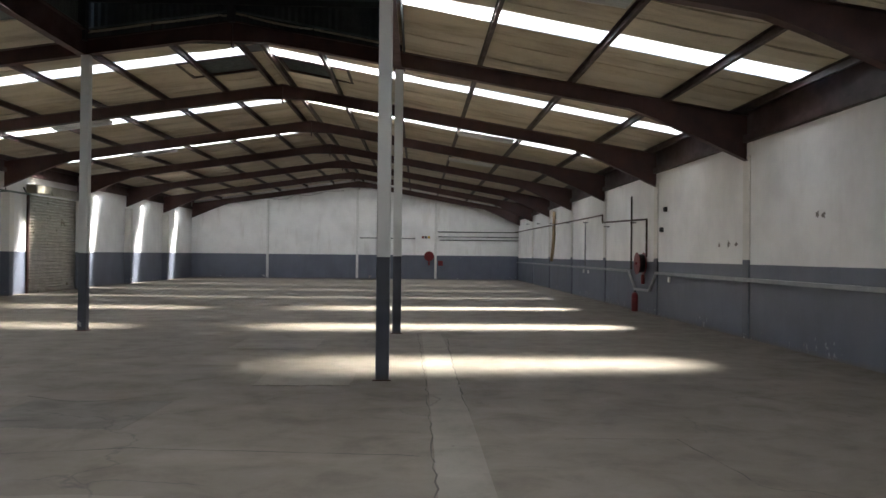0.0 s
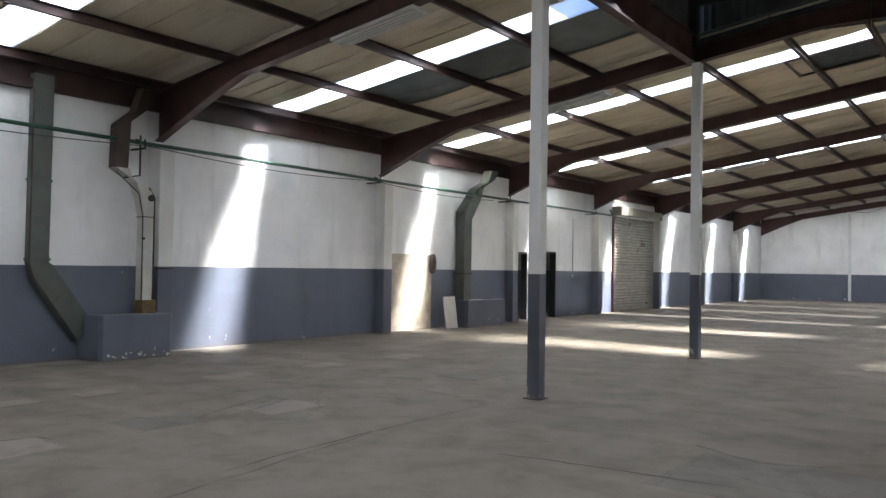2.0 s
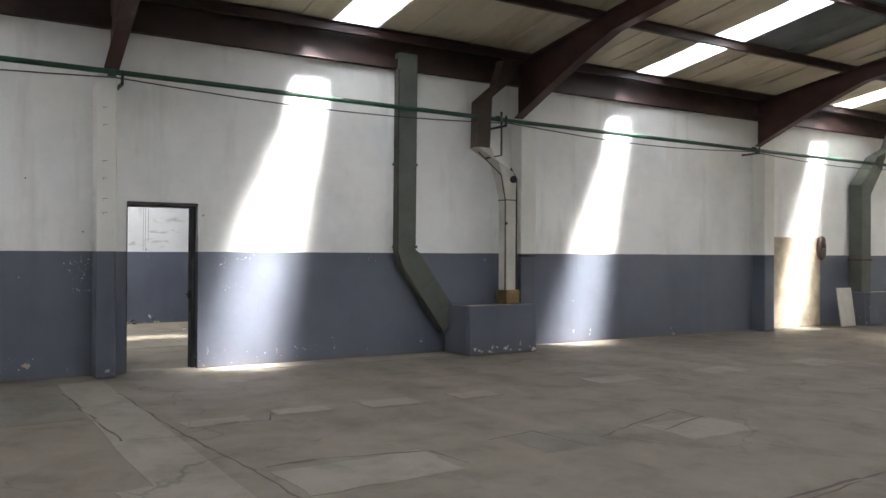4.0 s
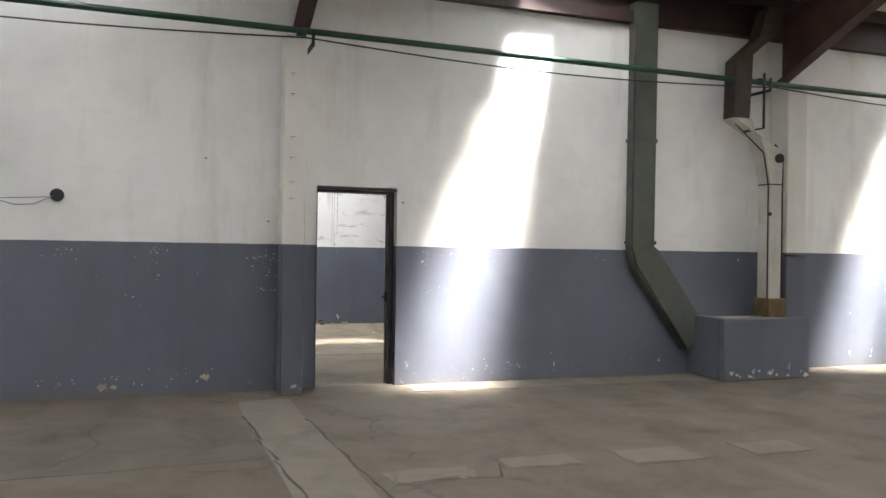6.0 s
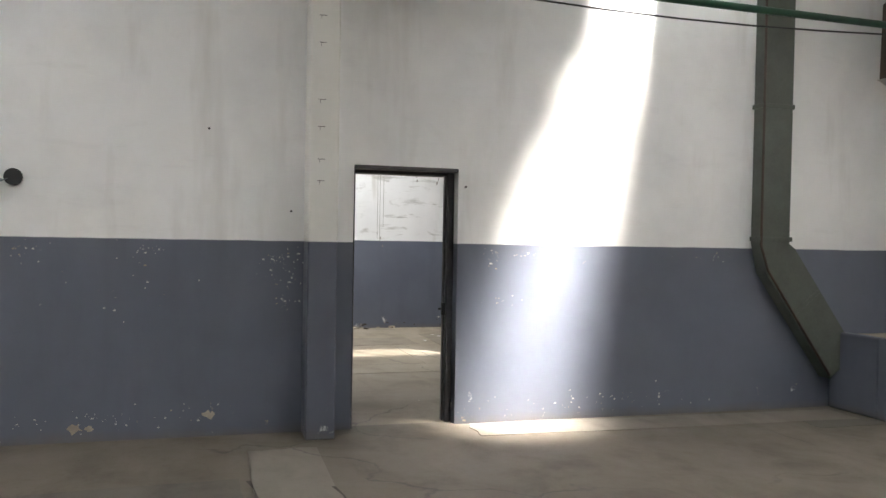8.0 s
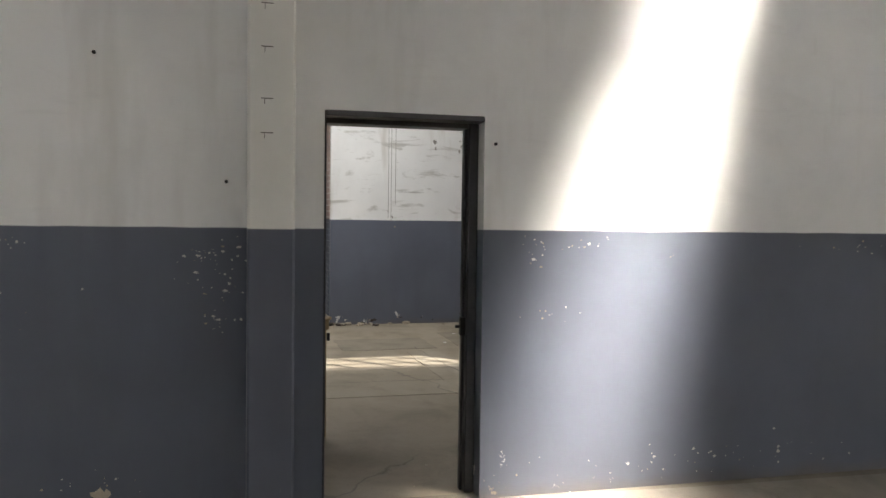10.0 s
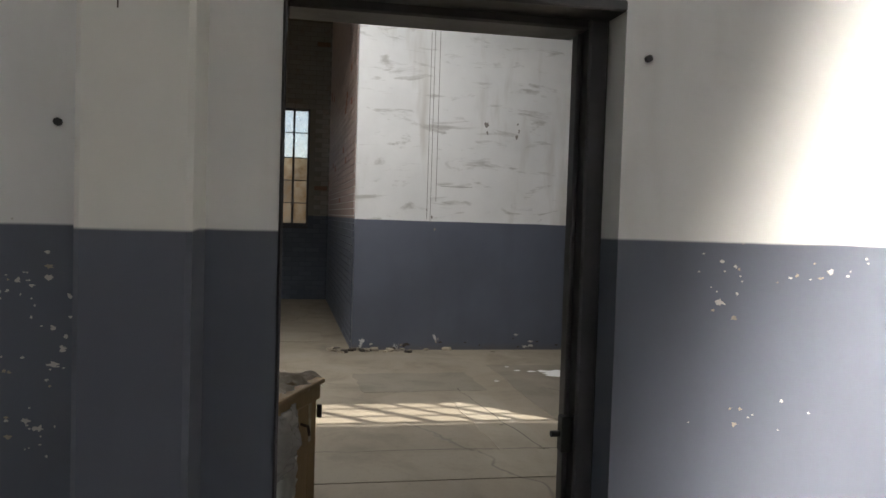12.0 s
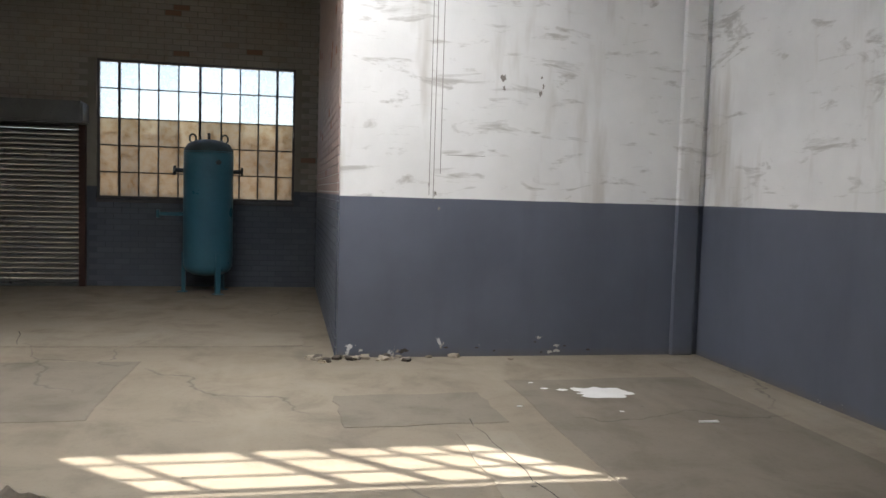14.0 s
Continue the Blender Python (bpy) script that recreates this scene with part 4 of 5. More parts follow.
for y, z, m in ((24.9, 1.3, WHITE), (22.35, 1.35, WHITE)):
    s = thing("light_switch", "small white switch plate", "switch", (WL, y, z), "switches")
    part("plate", rounded((0.001, -0.05, -0.07), (0.02, 0.05, 0.07), 0.004), m, s)
    part("rocker", rounded((0.02, -0.02, -0.03), (0.028, 0.02, 0.03), 0.003), WHITE, s)
solid("conduit", tubed([(WL + 0.02, 24.9, 1.37), (WL + 0.02, 24.9, 3.2)], 0.012, 6), TRUNK, "thin conduit rising from a switch", "conduit")

# batten lights, unlit
def batten(x, y, right):
    t = thing("batten_light", "unlit white twin fluorescent fitting hung under the rafter", "ceiling light", (x, y, zs(x) - 0.56), "batten lights")
    turn = Matrix.Rotation(math.atan(SLOPE) * (1 if right else -1), 4, "Y")
    b = rounded((-0.75, -0.17, 0.0), (0.75, 0.17, 0.05), 0.012)
    bmesh.ops.transform(b, matrix=turn, verts=b.verts[:])
    part("tray", b, WHITE, t)
    for yy in (-0.12, -0.04, 0.04, 0.12):
        g = bmesh.new()
        tube(g, [(-0.72, yy, -0.02), (0.72, yy, -0.02)], 0.019, 8)
        bmesh.ops.transform(g, matrix=turn, verts=g.verts[:])
        part("tube", g, PLASTIC, t)
    for xx in (-0.6, 0.6):
        z0 = -xx * SLOPE * (1 if right else -1)
        part("hanger", tubed([(xx, 0, z0 + 0.04), (xx, 0, z0 + 0.14)], 0.006, 6), DARK, t)


for k in (3, 4, 5, 6):
    batten(-9.25, FRAMES[k] - 0.02, False)
for k in (3, 5, 6):
    batten(1.3, FRAMES[k] - 0.38, True)

# ---- the east wall ----
t = thing("trunking", "grey metal cable trunking along the wall", "trunking", (0, 0, 0))
zt = 1.10
part("run", rounded((WR - 0.10, Y0 + 0.3, zt - 0.035), (WR - 0.0, 19.9, zt + 0.035), 0.006), TRUNK, t)
part("run", rounded((WR - 0.10, 22.6, zt - 0.035), (WR - 0.0, Y1, zt + 0.035), 0.006), TRUNK, t)
part("dip", tubed([(WR - 0.05, 19.9, zt), (WR - 0.05, 20.5, 0.62), (WR - 0.05, 21.9, 0.60), (WR - 0.05, 22.6, zt)], 0.04, 8), TRUNK, t)


def hose_reel(x, y, z, face, label):
    h = thing("fire_hose_reel", label, "hose reel", (x, y, z), "fire hose reels")
    ax = Vector(face)
    for s in (0.06, 0.24):
        c = ax * s
        part("disc", tubed([c, c + ax * 0.012], 0.30, 28), RED, h)
    part("hose", tubed([ax * 0.08, ax * 0.235], 0.25, 24), BLACK, h, "black coiled hose")
    part("hub", tubed([ax * 0.0, ax * 0.30], 0.04, 12), RED, h)
    part("valve", tubed([ax * 0.08 + Vector((0, 0, -0.3)), ax * 0.08 + Vector((0, 0, -0.55))], 0.05, 10), RED, h)


hose_reel(WR, 21.0, 1.33, (-1, 0, 0), "red fire hose reel on the wall with a supply pipe")
e = thing("fire_extinguisher", "red fire extinguisher standing at the wall", "fire extinguisher", (WR - 0.16, 21.5, 0.0))
part("cylinder", lathe([(0.07, 0.0), (0.09, 0.02), (0.09, 0.42), (0.07, 0.50), (0.03, 0.53)], 20), RED, e)
part("valve_head", rounded((-0.02, -0.05, 0.53), (0.02, 0.05, 0.58), 0.005), BLACK, e)
p = thing("water_pipe", "thin dark water pipe along the wall to the hose reel", "pipe", (0, 0, 0))
part("run", tubed([(WR - 0.16, 20.4, 1.5), (WR - 0.16, 20.4, 2.50), (WR - 0.16, 25.5, 2.62), (WR - 0.16, 25.5, 2.86), (WR - 0.16, Y1, 2.95)], 0.026, 10), RUST, p)
for y in (22.0, 25.2, 28.5, 32, 36, 40, 44):
    part("bracket", boxes(((WR - 0.17, y, 2.44 + (0.035 * (y - 20.4) if y > 25.5 else 0.02)), (WR, y + 0.03, 2.47 + (0.035 * (y - 20.4) if y > 25.5 else 0.02)))), DARK, p)
for y, z0, z1, m in ((22.4, 1.15, 3.25, RUST), (28.8, 1.15, 2.75, TRUNK)):
    solid("conduit", tubed([(WR - 0.03, y, z0), (WR - 0.03, y, z1)], 0.024, 8), m, "upright conduit on the wall", "conduit", "", "wall conduits")
solid("downpipe", tubed([(WR - 0.1, 35.2, 3.5), (WR - 0.1, 35.3, 2.2), (WR - 0.1, 35.8, 1.3)], 0.07, 10), WOOD, "ochre plastic downpipe at the wall", "pipe")
for y, z in ((19.2, 2.70), (19.5, 2.20)):
    s = thing("junction_box", "small black junction box on the wall", "junction box", (WR, y, z), "junction boxes")
    part("body", rounded((-0.07, -0.06, -0.06), (0, 0.06, 0.06), 0.008), BLACK, s)
    part("cap", rounded((-0.085, -0.04, -0.04), (-0.07, 0.04, 0.04), 0.004), DARK, s)
for y, z in ((18.6, 0.98), (27.8, 0.98), (28.6, 0.98)):
    solid("socket", rounded((WR - 0.14, y - 0.06, z - 0.08), (WR - 0.10, y + 0.06, z + 0.05), 0.006), WHITE, "white socket outlet under the trunking", "socket", "", "sockets")

# ---- the north gable ----
for x in (-9.6, -4.15, 0.65):
    p = thing("gable_post", "thin white post on the gable wall", "post", (x, Y1, 0), "gable posts")
    part("post", rounded((-0.07, -0.09, 0), (0.07, 0, zs(x) - 0.55), 0.01), WHITE, p)
    part("foot", rounded((-0.085, -0.10, 0), (0.085, 0, 0.06), 0.005), TRUNK, p)
hose_reel(0.25, Y1, 1.42, (0, -1, 0), "red fire hose reel on the gable wall")
solid("alarm_box", rounded((0.8, Y1 - 0.12, 0.85), (1.1, Y1, 1.15), 0.01), RED, "small red box beside the hose reel", "alarm box")
s = thing("safety_sign", "small yellow and white safety sign on the gable wall", "sign", (0.05, Y1 - 0.012, 2.48))
part("plate", rounded((-0.28, 0, 0), (0.28, 0.012, 0.2), 0.003), WHITE, s)
for i, m in enumerate((RED, DARK, YELLOW)):
    part("field", boxes(((-0.25 + i * 0.18, -0.004, 0.03), (-0.11 + i * 0.18, -0.001, 0.17))), m, s)
for z, x0, x1 in ((2.92, 0.8, WR), (2.62, 0.8, WR), (2.42, 0.9, WR), (2.5, -4.0, -0.6)):
    solid("gable_pipe", tubed([(x0, Y1 - 0.06, z), (x1, Y1 - 0.06, z)], 0.025, 8), DARK, "thin dark pipe along the gable wall", "pipe", "", "gable pipes")
pts = [(-9.5 + 0.35 * i, Y1 - 0.5 - 0.3 * math.sin(i * 1.7), zs(-9.5 + 0.35 * i) - 0.5 - 0.16 * abs(math.sin(i * 0.62))) for i in range(14)]
solid("cable", tubed(pts, 0.014, 6), TRUNK, "loose pale cable drooping from the rafter", "cable")

# ---- things in the side room ----
tank = thing("air_receiver", "teal painted upright compressed-air tank on angle legs", "air tank", (-26.0, 2.42, 0))
part("shell", lathe([(0.05, 0.24), (0.2, 0.26), (0.30, 0.31), (0.34, 0.38), (0.345, 0.44), (0.345, 1.95), (0.34, 2.02)], 40), TEAL, tank)
part("cap", lathe([(0.342, 2.0), (0.335, 2.05), (0.29, 2.12), (0.19, 2.17), (0.06, 2.19)], 40), TANK_CAP, tank, "worn dark domed top")
for a in (-91, 29, 149):
    q = radians(a)
    leg = rounded((0.31, -0.035, 0.0), (0.36, 0.035, 0.58), 0.004)
    bmesh.ops.transform(leg, matrix=Matrix.Rotation(q, 4, "Z"), verts=leg.verts[:])
    lg = part("leg", leg, TEAL, tank)
    foot = rounded((0.28, -0.06, 0.0), (0.42, 0.06, 0.012), 0.003)
    bmesh.ops.transform(foot, matrix=Matrix.Rotation(q, 4, "Z"), verts=foot.verts[:])
    part("foot_plate", foot, TEAL, lg)
for a in (-0.22, 0.22):
    bm = tube(bmesh.new(), [(0.02, a + 0.045 * math.cos(2 * math.pi * i / 14), 2.17 + 0.06 * math.sin(2 * math.pi * i / 14) + 0.03) for i in range(15)], 0.014, 6)
    part("lifting_lug", bm, TANK_CAP, tank)
part("top_fitting", tubed([(0, 0, 2.18), (0, 0, 2.28)], 0.02, 8), TANK_CAP, tank)
for s in (-1, 1):
    n = part("nozzle", tubed([(0, s * 0.33, 1.74), (0, s * 0.46, 1.74)], 0.03, 10), TANK_CAP, tank)
    part("flange", tubed([(0, s * 0.45, 1.74), (0, s * 0.48, 1.74)], 0.065, 16), TANK_CAP, n)
n = part("drain_nozzle", tubed([(0.05, -0.32, 1.12), (0.05, -0.68, 1.12)], 0.028, 10), TEAL, tank)
part("flange", tubed([(0.05, -0.66, 1.12), (0.05, -0.70, 1.12)], 0.06, 16), TEAL, n)
part("gauge_port", tubed([(0.32, 0.16, 1.86), (0.36, 0.17, 1.86)], 0.035, 12), TANK_CAP, tank)

# packing crate with torn paper on top
CR = Matrix.Translation((-15.60, 3.36, 0)) @ Matrix.Rotation(radians(-24), 4, "Z")
crate = new("packing_crate")
crate.matrix_basis = CR
tagged(crate, "raw pine packing crate with torn brown paper on top", "crate")
CW, CD, CH = 0.66, 0.60, 0.82
for x in (0.02, CW - 0.09):
    for y in (-CD, -0.07):
        part("post", rounded((x, y, 0), (x + 0.07, y + 0.07, CH), 0.005), WOOD, crate)
for z in (0.02, CH - 0.12):
    part("rail", rounded((0.09, -0.045, z), (CW - 0.09, -0.02, z + 0.1), 0.004), WOOD, crate)
    part("rail", rounded((0.09, -CD + 0.02, z), (CW - 0.09, -CD + 0.045, z + 0.1), 0.004), WOOD, crate)
    for x in (0.03, CW - 0.055):
        part("rail", rounded((x, -CD + 0.07, z), (x + 0.025, -0.07, z + 0.1), 0.004), WOOD, crate)
for i in range(4):
    part("board", rounded((0.0, -CD - 0.01 + i * 0.163, CH), (CW, -CD + 0.145 + i * 0.163, CH + 0.02), 0.004), WOOD, crate)
part("panel", rounded((0.05, -CD + 0.05, 0.02), (0.3, -0.05, CH - 0.13), 0.004), CARD, crate)
part("top_rail", rounded((-0.01, -0.03, CH - 0.07), (CW + 0.02, 0.012, CH + 0.015), 0.006), WOOD, crate, "yellowed edge rail")
part("clasp", rounded((-0.016, -0.004, CH - 0.15), (-0.003, 0.018, CH - 0.095), 0.004), BLACK, crate, "black metal clasp")
part("side_panel", rounded((0.0, -0.018, 0.0), (CW, -0.002, CH), 0.004), WOOD, crate)
part("side_panel", rounded((-0.002, -CD, 0.0), (0.016, -0.02, CH), 0.004), WOOD, crate)
bm = bmesh.new()
NU, NV = 96, 80
grid = []
for i in range(NU + 1):
    row = []
    for j in range(NV + 1):
        u, v = i / NU, j / NV
        x, y = -0.03 + (CW + 0.05) * u, -CD - 0.02 + (CD + 0.05) * v
        q = Vector((x * 5, y * 5, 3.1))
        fold = 1 - abs(noise.noise(q * 1.1 + Vector((0, 0, 4.0)))) * 2.4
        crease = 1 - abs(noise.noise(q * 3.1)) * 2.2
        z = CH + 0.024 + 0.02 * max(fold, 0.0) ** 3 + 0.014 * max(crease, 0.0) ** 4 + 0.004 * noise.noise(q * 8.0)
        over = max(0.0, v - 0.93) / 0.07
        z -= 0.055 * over * (0.3 + abs(noise.noise(q * 2.3)))
        x += 0.022 * noise.noise(q * 2.7)
        y += 0.03 * noise.noise(q * 3.4 + Vector((7.0, 0, 0))) * (0.4 + over)
        row.append(bm.verts.new((x, y, z)))
    grid.append(row)
for i in range(NU):
    for j in range(NV):
        c = grid[i][j].co
        if noise.noise(Vector((c.x * 7, c.y * 11, 9.0))) > 0.40 and j < NV - 6:
            continue
        bm.faces.new((grid[i][j], grid[i + 1][j], grid[i + 1][j + 1], grid[i][j + 1])).smooth = True
bmesh.ops.solidify(bm, geom=bm.faces[:], thickness=0.003)
solid("torn_paper", bm, CARD, "crumpled torn brown packing paper lying on the crate", "paper").matrix_basis = CR


def crumpled(u0, u1, z0, z1, deep, seed, off, nu=26, nv=30):
    """A crumpled sheet hanging in front of the crate's side."""
    bm = bmesh.new()
    g = []
    for i in range(nu + 1):
        g.append([])
        for j in range(nv + 1):
            a, b = i / nu, j / nv
            q = Vector((a * 2.2, b * 2.6, seed))
            edge = 0.16 * noise.noise(Vector((b * 3.1, seed, 2.0))) * (1 if i in (0, nu) else 0.5)
            swell = math.sin(math.pi * min(max(a, 0.02), 0.98)) * math.sin(math.pi * min(b * 0.85 + 0.1, 0.97))
            y = off + deep * swell * (0.7 + 0.8 * abs(noise.noise(q * 1.6))) + 0.02 * (1 - abs(noise.noise(q * 3.7)) * 2)
            g[-1].append(bm.verts.new((u0 + (u1 - u0) * (a + edge), max(y, 0.016), z1 + (z0 - z1) * (b + 0.05 * noise.noise(q * 2.1)))))
    for i in range(nu):
        for j in range(nv):
            bm.faces.new((g[i][j], g[i + 1][j], g[i + 1][j + 1], g[i][j + 1])).smooth = True
    bmesh.ops.solidify(bm, geom=bm.faces[:], thickness=0.0015)
    return bm


solid("plastic_bag", crumpled(0.30, 0.62, 0.55, 0.80, 0.075, 3.3, 0.02), FILM, "crumpled clear plastic bag hanging on the crate", "plastic bag").matrix_basis = CR
sack = new("paper_sack")
sack.matrix_basis = CR
tagged(sack, "crumpled white paper sack with black print beside the crate", "paper sack")
part("sheet", crumpled(0.30, 0.66, 0.1, 0.60, 0.05, 8.1, 0.022), WHITE, sack)
for k, (u, z, w, h, lean) in enumerate(((0.50, 0.36, 0.012, 0.10, 12), (0.45, 0.34, 0.012, 0.10, -20), (0.41, 0.35, 0.012, 0.10, 8), (0.54, 0.34, 0.05, 0.012, 0), (0.54, 0.26, 0.05, 0.012, 0))):
    b = rounded((-w / 2, 0.0, -h / 2), (w / 2, 0.002, h / 2), 0.0008)
    bmesh.ops.transform(b, matrix=Matrix.Translation((u, 0.1, z + 0.08)) @ Matrix.Rotation(radians(lean), 4, "Y"), verts=b.verts[:])
    part("print_bar", b, BLACK, sack, "black printed stroke")
for u, h, w in ((0.20, 0.26, 0.035), (0.06, 0.17, 0.028), (0.36, 0.20, 0.03)):
    part("tape", rounded((u, -0.001, CH - 0.06 - h), (u + w, 0.001, CH - 0.06), 0.0006), TAPE, crate, "strip of pale packing tape")
part("rope_end", tubed([(0.19, 0.012, CH - 0.13), (0.14, 0.02, CH - 0.15), (0.12, 0.018, CH - 0.19)], 0.006, 6), RUST, crate)

# spill, scraps
def blot(name, x, y, rx, ry, mat, label, cat, seed, h=0.004):
    bm = bmesh.new()
    r = random.Random(seed)
    top = []
    for i in range(40):
        a = 2 * math.pi * i / 40
        k = 1 + 0.55 * noise.noise(Vector((2.2 * math.cos(a), 2.2 * math.sin(a), seed))) + r.uniform(-0.07, 0.07)
        top.append((x + rx * k * math.cos(a), y + ry * k * math.sin(a)))
    t = [bm.verts.new((*p, h)) for p in top]
    b = [bm.verts.new((*p, -0.002)) for p in top]
    bm.faces.new(t)
    for i in range(40):
        bm.faces.new((t[i], b[i], b[(i + 1) % 40], t[(i + 1) % 40]))
    return solid(name, bm, mat, label, cat)


blot("paint_spill", -19.83, 5.97, 0.17, 0.22, PAINT_SPILL, "dried white paint spill on the concrete floor", "paint spill", 5)
for i, (x, y, s) in enumerate(((-20.0, 5.55, 0.02), (-19.95, 5.68, 0.03), (-20.2, 5.5, 0.012), (-19.3, 5.9, 0.012), (-19.5, 5.2, 0.012))):
    blot("paint_drip", x, y, s, s * 1.5, PAINT_SPILL, "small splash of dried white paint", "paint spill", 11 + i)
solid("scrap", rounded((-19.0, 6.33, 0), (-18.97, 6.47, 0.012), 0.003), WHITE, "white plastic scrap on the floor", "scrap")
rr = random.Random(77)
for i in range(26):
    size = rr.uniform(0.012, 0.042)
    b = rounded((-size, -size * 1.2, -size * 0.5), (size, size * 1.2, size * 0.5), size * 0.3)
    for v in b.verts:
        v.co *= rr.uniform(0.7, 1.25)
    place = Matrix.Translation((RX + 0.03 + abs(rr.gauss(0, 0.09)), CY - 0.25 + rr.expovariate(1.9), size * 0.42)) @ Matrix.Rotation(rr.uniform(0, 3), 4, "Z")
    bmesh.ops.transform(b, matrix=place, verts=b.verts[:])
    solid("rubble", b, (JOINT, PATCH_C, BARE)[i % 3], "crumb of fallen plaster at the foot of the wall", "rubble", "", "plaster crumbs")

# wall marks
solid("corner_rib", rounded((RX, RY - 0.30, 0), (RX + 0.05, RY - 0.06, RH), 0.015), WALL_ROOM, "plastered rib in the room corner", "rib", "structure")
for y, z0, z1 in ((4.80, 1.5, 3.6), (4.84, 1.45, 3.9), (4.90, 1.7, 4.2)):
    solid("scored_line", boxes(((RX, y, z0), (RX + 0.002, y + 0.006, z1))), STAIN, "thin scored line down the white wall", "wall mark", "", "wall scores")
solid("scored_line", boxes(((RX, 4.95, 1.87), (RX + 0.002, 5.32, 1.874))), STAIN, "thin scored line across the white wall", "wall mark", "", "wall scores")

# ---- outside ----
g = bmesh.new()
v = [g.verts.new(c) for c in ((-2000, -2000, -0.32), (2000, -2000, -0.32), (2000, 2000, -0.32), (-2000, 2000, -0.32))]
g.faces.new(v)
solid("ground", g, YARD, "bare concrete yard outside", "ground", "structure")
solid("yard_wall", boxes(((-31.2, -14, -0.32), (-31.0, 16, 2.55))), BARE, "sandy plaster boundary wall outside the window", "wall", "structure")

# ---- floor patches, joints ----
def slab(x0, y0, x1, y1, mat, label, turn=0.0, h=0.005):
    bm = bmesh.new()
    w, d = (x1 - x0) / 2, (y1 - y0) / 2
    pts = []
    r = random.Random(int(abs(x0 * 91 + y0 * 37)))
    for ax, ay, bx, by in ((-w, -d, w, -d), (w, -d, w, d), (w, d, -w, d), (-w, d, -w, -d)):
        for i in range(6):
            s = i / 6
            j = 0.02 if i else 0.0
            pts.append((ax + (bx - ax) * s + r.uniform(-j, j), ay + (by - ay) * s + r.uniform(-j, j)))
    t = [bm.verts.new((*p, h)) for p in pts]
    b = [bm.verts.new((p[0] * 1.004, p[1] * 1.004, -0.004)) for p in pts]
    bm.faces.new(t)
    for i in range(len(pts)):
        bm.faces.new((t[i], b[i], b[(i + 1) % len(pts)], t[(i + 1) % len(pts)]))
    ob = solid("floor_patch", bm, mat, label, "floor patch", "", "floor patches")
    ob.matrix_basis = Matrix.Translation(((x0 + x1) / 2, (y0 + y1) / 2, 0)) @ Matrix.Rotation(radians(turn), 4, "Z")


def seam(pts, w=0.02, mat=None):
    bm = bmesh.new()
    r = random.Random(int(abs(pts[0][0] * 53 + pts[0][1] * 17)))
    rows = []
    for (ax, ay), (bx, by) in zip(pts, pts[1:]):
        n = max(2, int(math.hypot(bx - ax, by - ay) / 0.16))
        d = Vector((by - ay, ax - bx)).normalized()
        for i in range(n + 1):
            s = i / n
            j = r.uniform(-0.018, 0.018)
            hw = w * r.uniform(0.05, 0.30)
            c = Vector((ax + (bx - ax) * s, ay + (by - ay) * s)) + d * j
            rows.append([bm.verts.new((*(c + d * hw), 0.0055)), bm.verts.new((*(c - d * hw), 0.0055))])
    for p, q in zip(rows, rows[1:]):
        bm.faces.new((p[0], p[1], q[1], q[0]))
    return solid("floor_crack", bm, mat or JOINT, "dark crack in the concrete floor", "crack", "", "floor cracks")


# hall floor: squares where machines stood, repairs, joints
SEEN = ((-11.11, 3.90, -10.86, 4.42, 1), (-11.09, 4.78, -10.74, 5.34, 1), (-11.03, 5.78, -10.72, 6.27, 1), (-11.0, 3.05, -10.75, 3.62, 1), (-11.1, 7.65, -10.7, 8.4, 1), (-9.14, 2.22, -8.76, 2.72, 1), (-9.1, 3.2, -8.48, 4.35, 1),
        (-9.15, 5.13, -8.55, 5.95, 0), (-8.9, 6.4, -8.3, 7.2, 1), (-11.0, 9.4, -10.6, 10.1, 1), (-10.9, 11.2, -10.4, 12.0, 1), (-8.8, 9.9, -8.1, 11.0, 0), (-3.4, 12.1, -2.05, 13.6, 1), (-5.6, 3.2, -4.4, 4.2, 0), (-4.3, 6.3, -2.9, 7.6, 0),
        (-3.2, 3.4, -2.1, 4.4, 1), (-2.3, 8.6, -1.2, 9.6, 1), (-13.0, 0.2, -11.5, 2.35, 0), (-14.12, 4.15, -13.72, 7.6, 1), (-13.75, 7.0, -13.45, 7.7, 0))
for i, (x0, y0, x1, y1, pale) in enumerate(SEEN):
    slab(x0, y0, x1, y1, PATCH_A if pale else PATCH_B, "pale concrete square filled where a machine stood" if pale else "darker repair screed on the concrete floor", (i * 37 % 7 - 3) * 0.9, 0.004 if pale else 0.003)
slab(-13.7, 2.42, -8.2, 2.9, PATCH_A, "pale concrete strip across the floor", 0.6, 0.0035)
slab(-0.31, 1.5, 0.06, 14.8, PATCH_A, "pale concrete strip along the floor", 0.3, 0.0035)
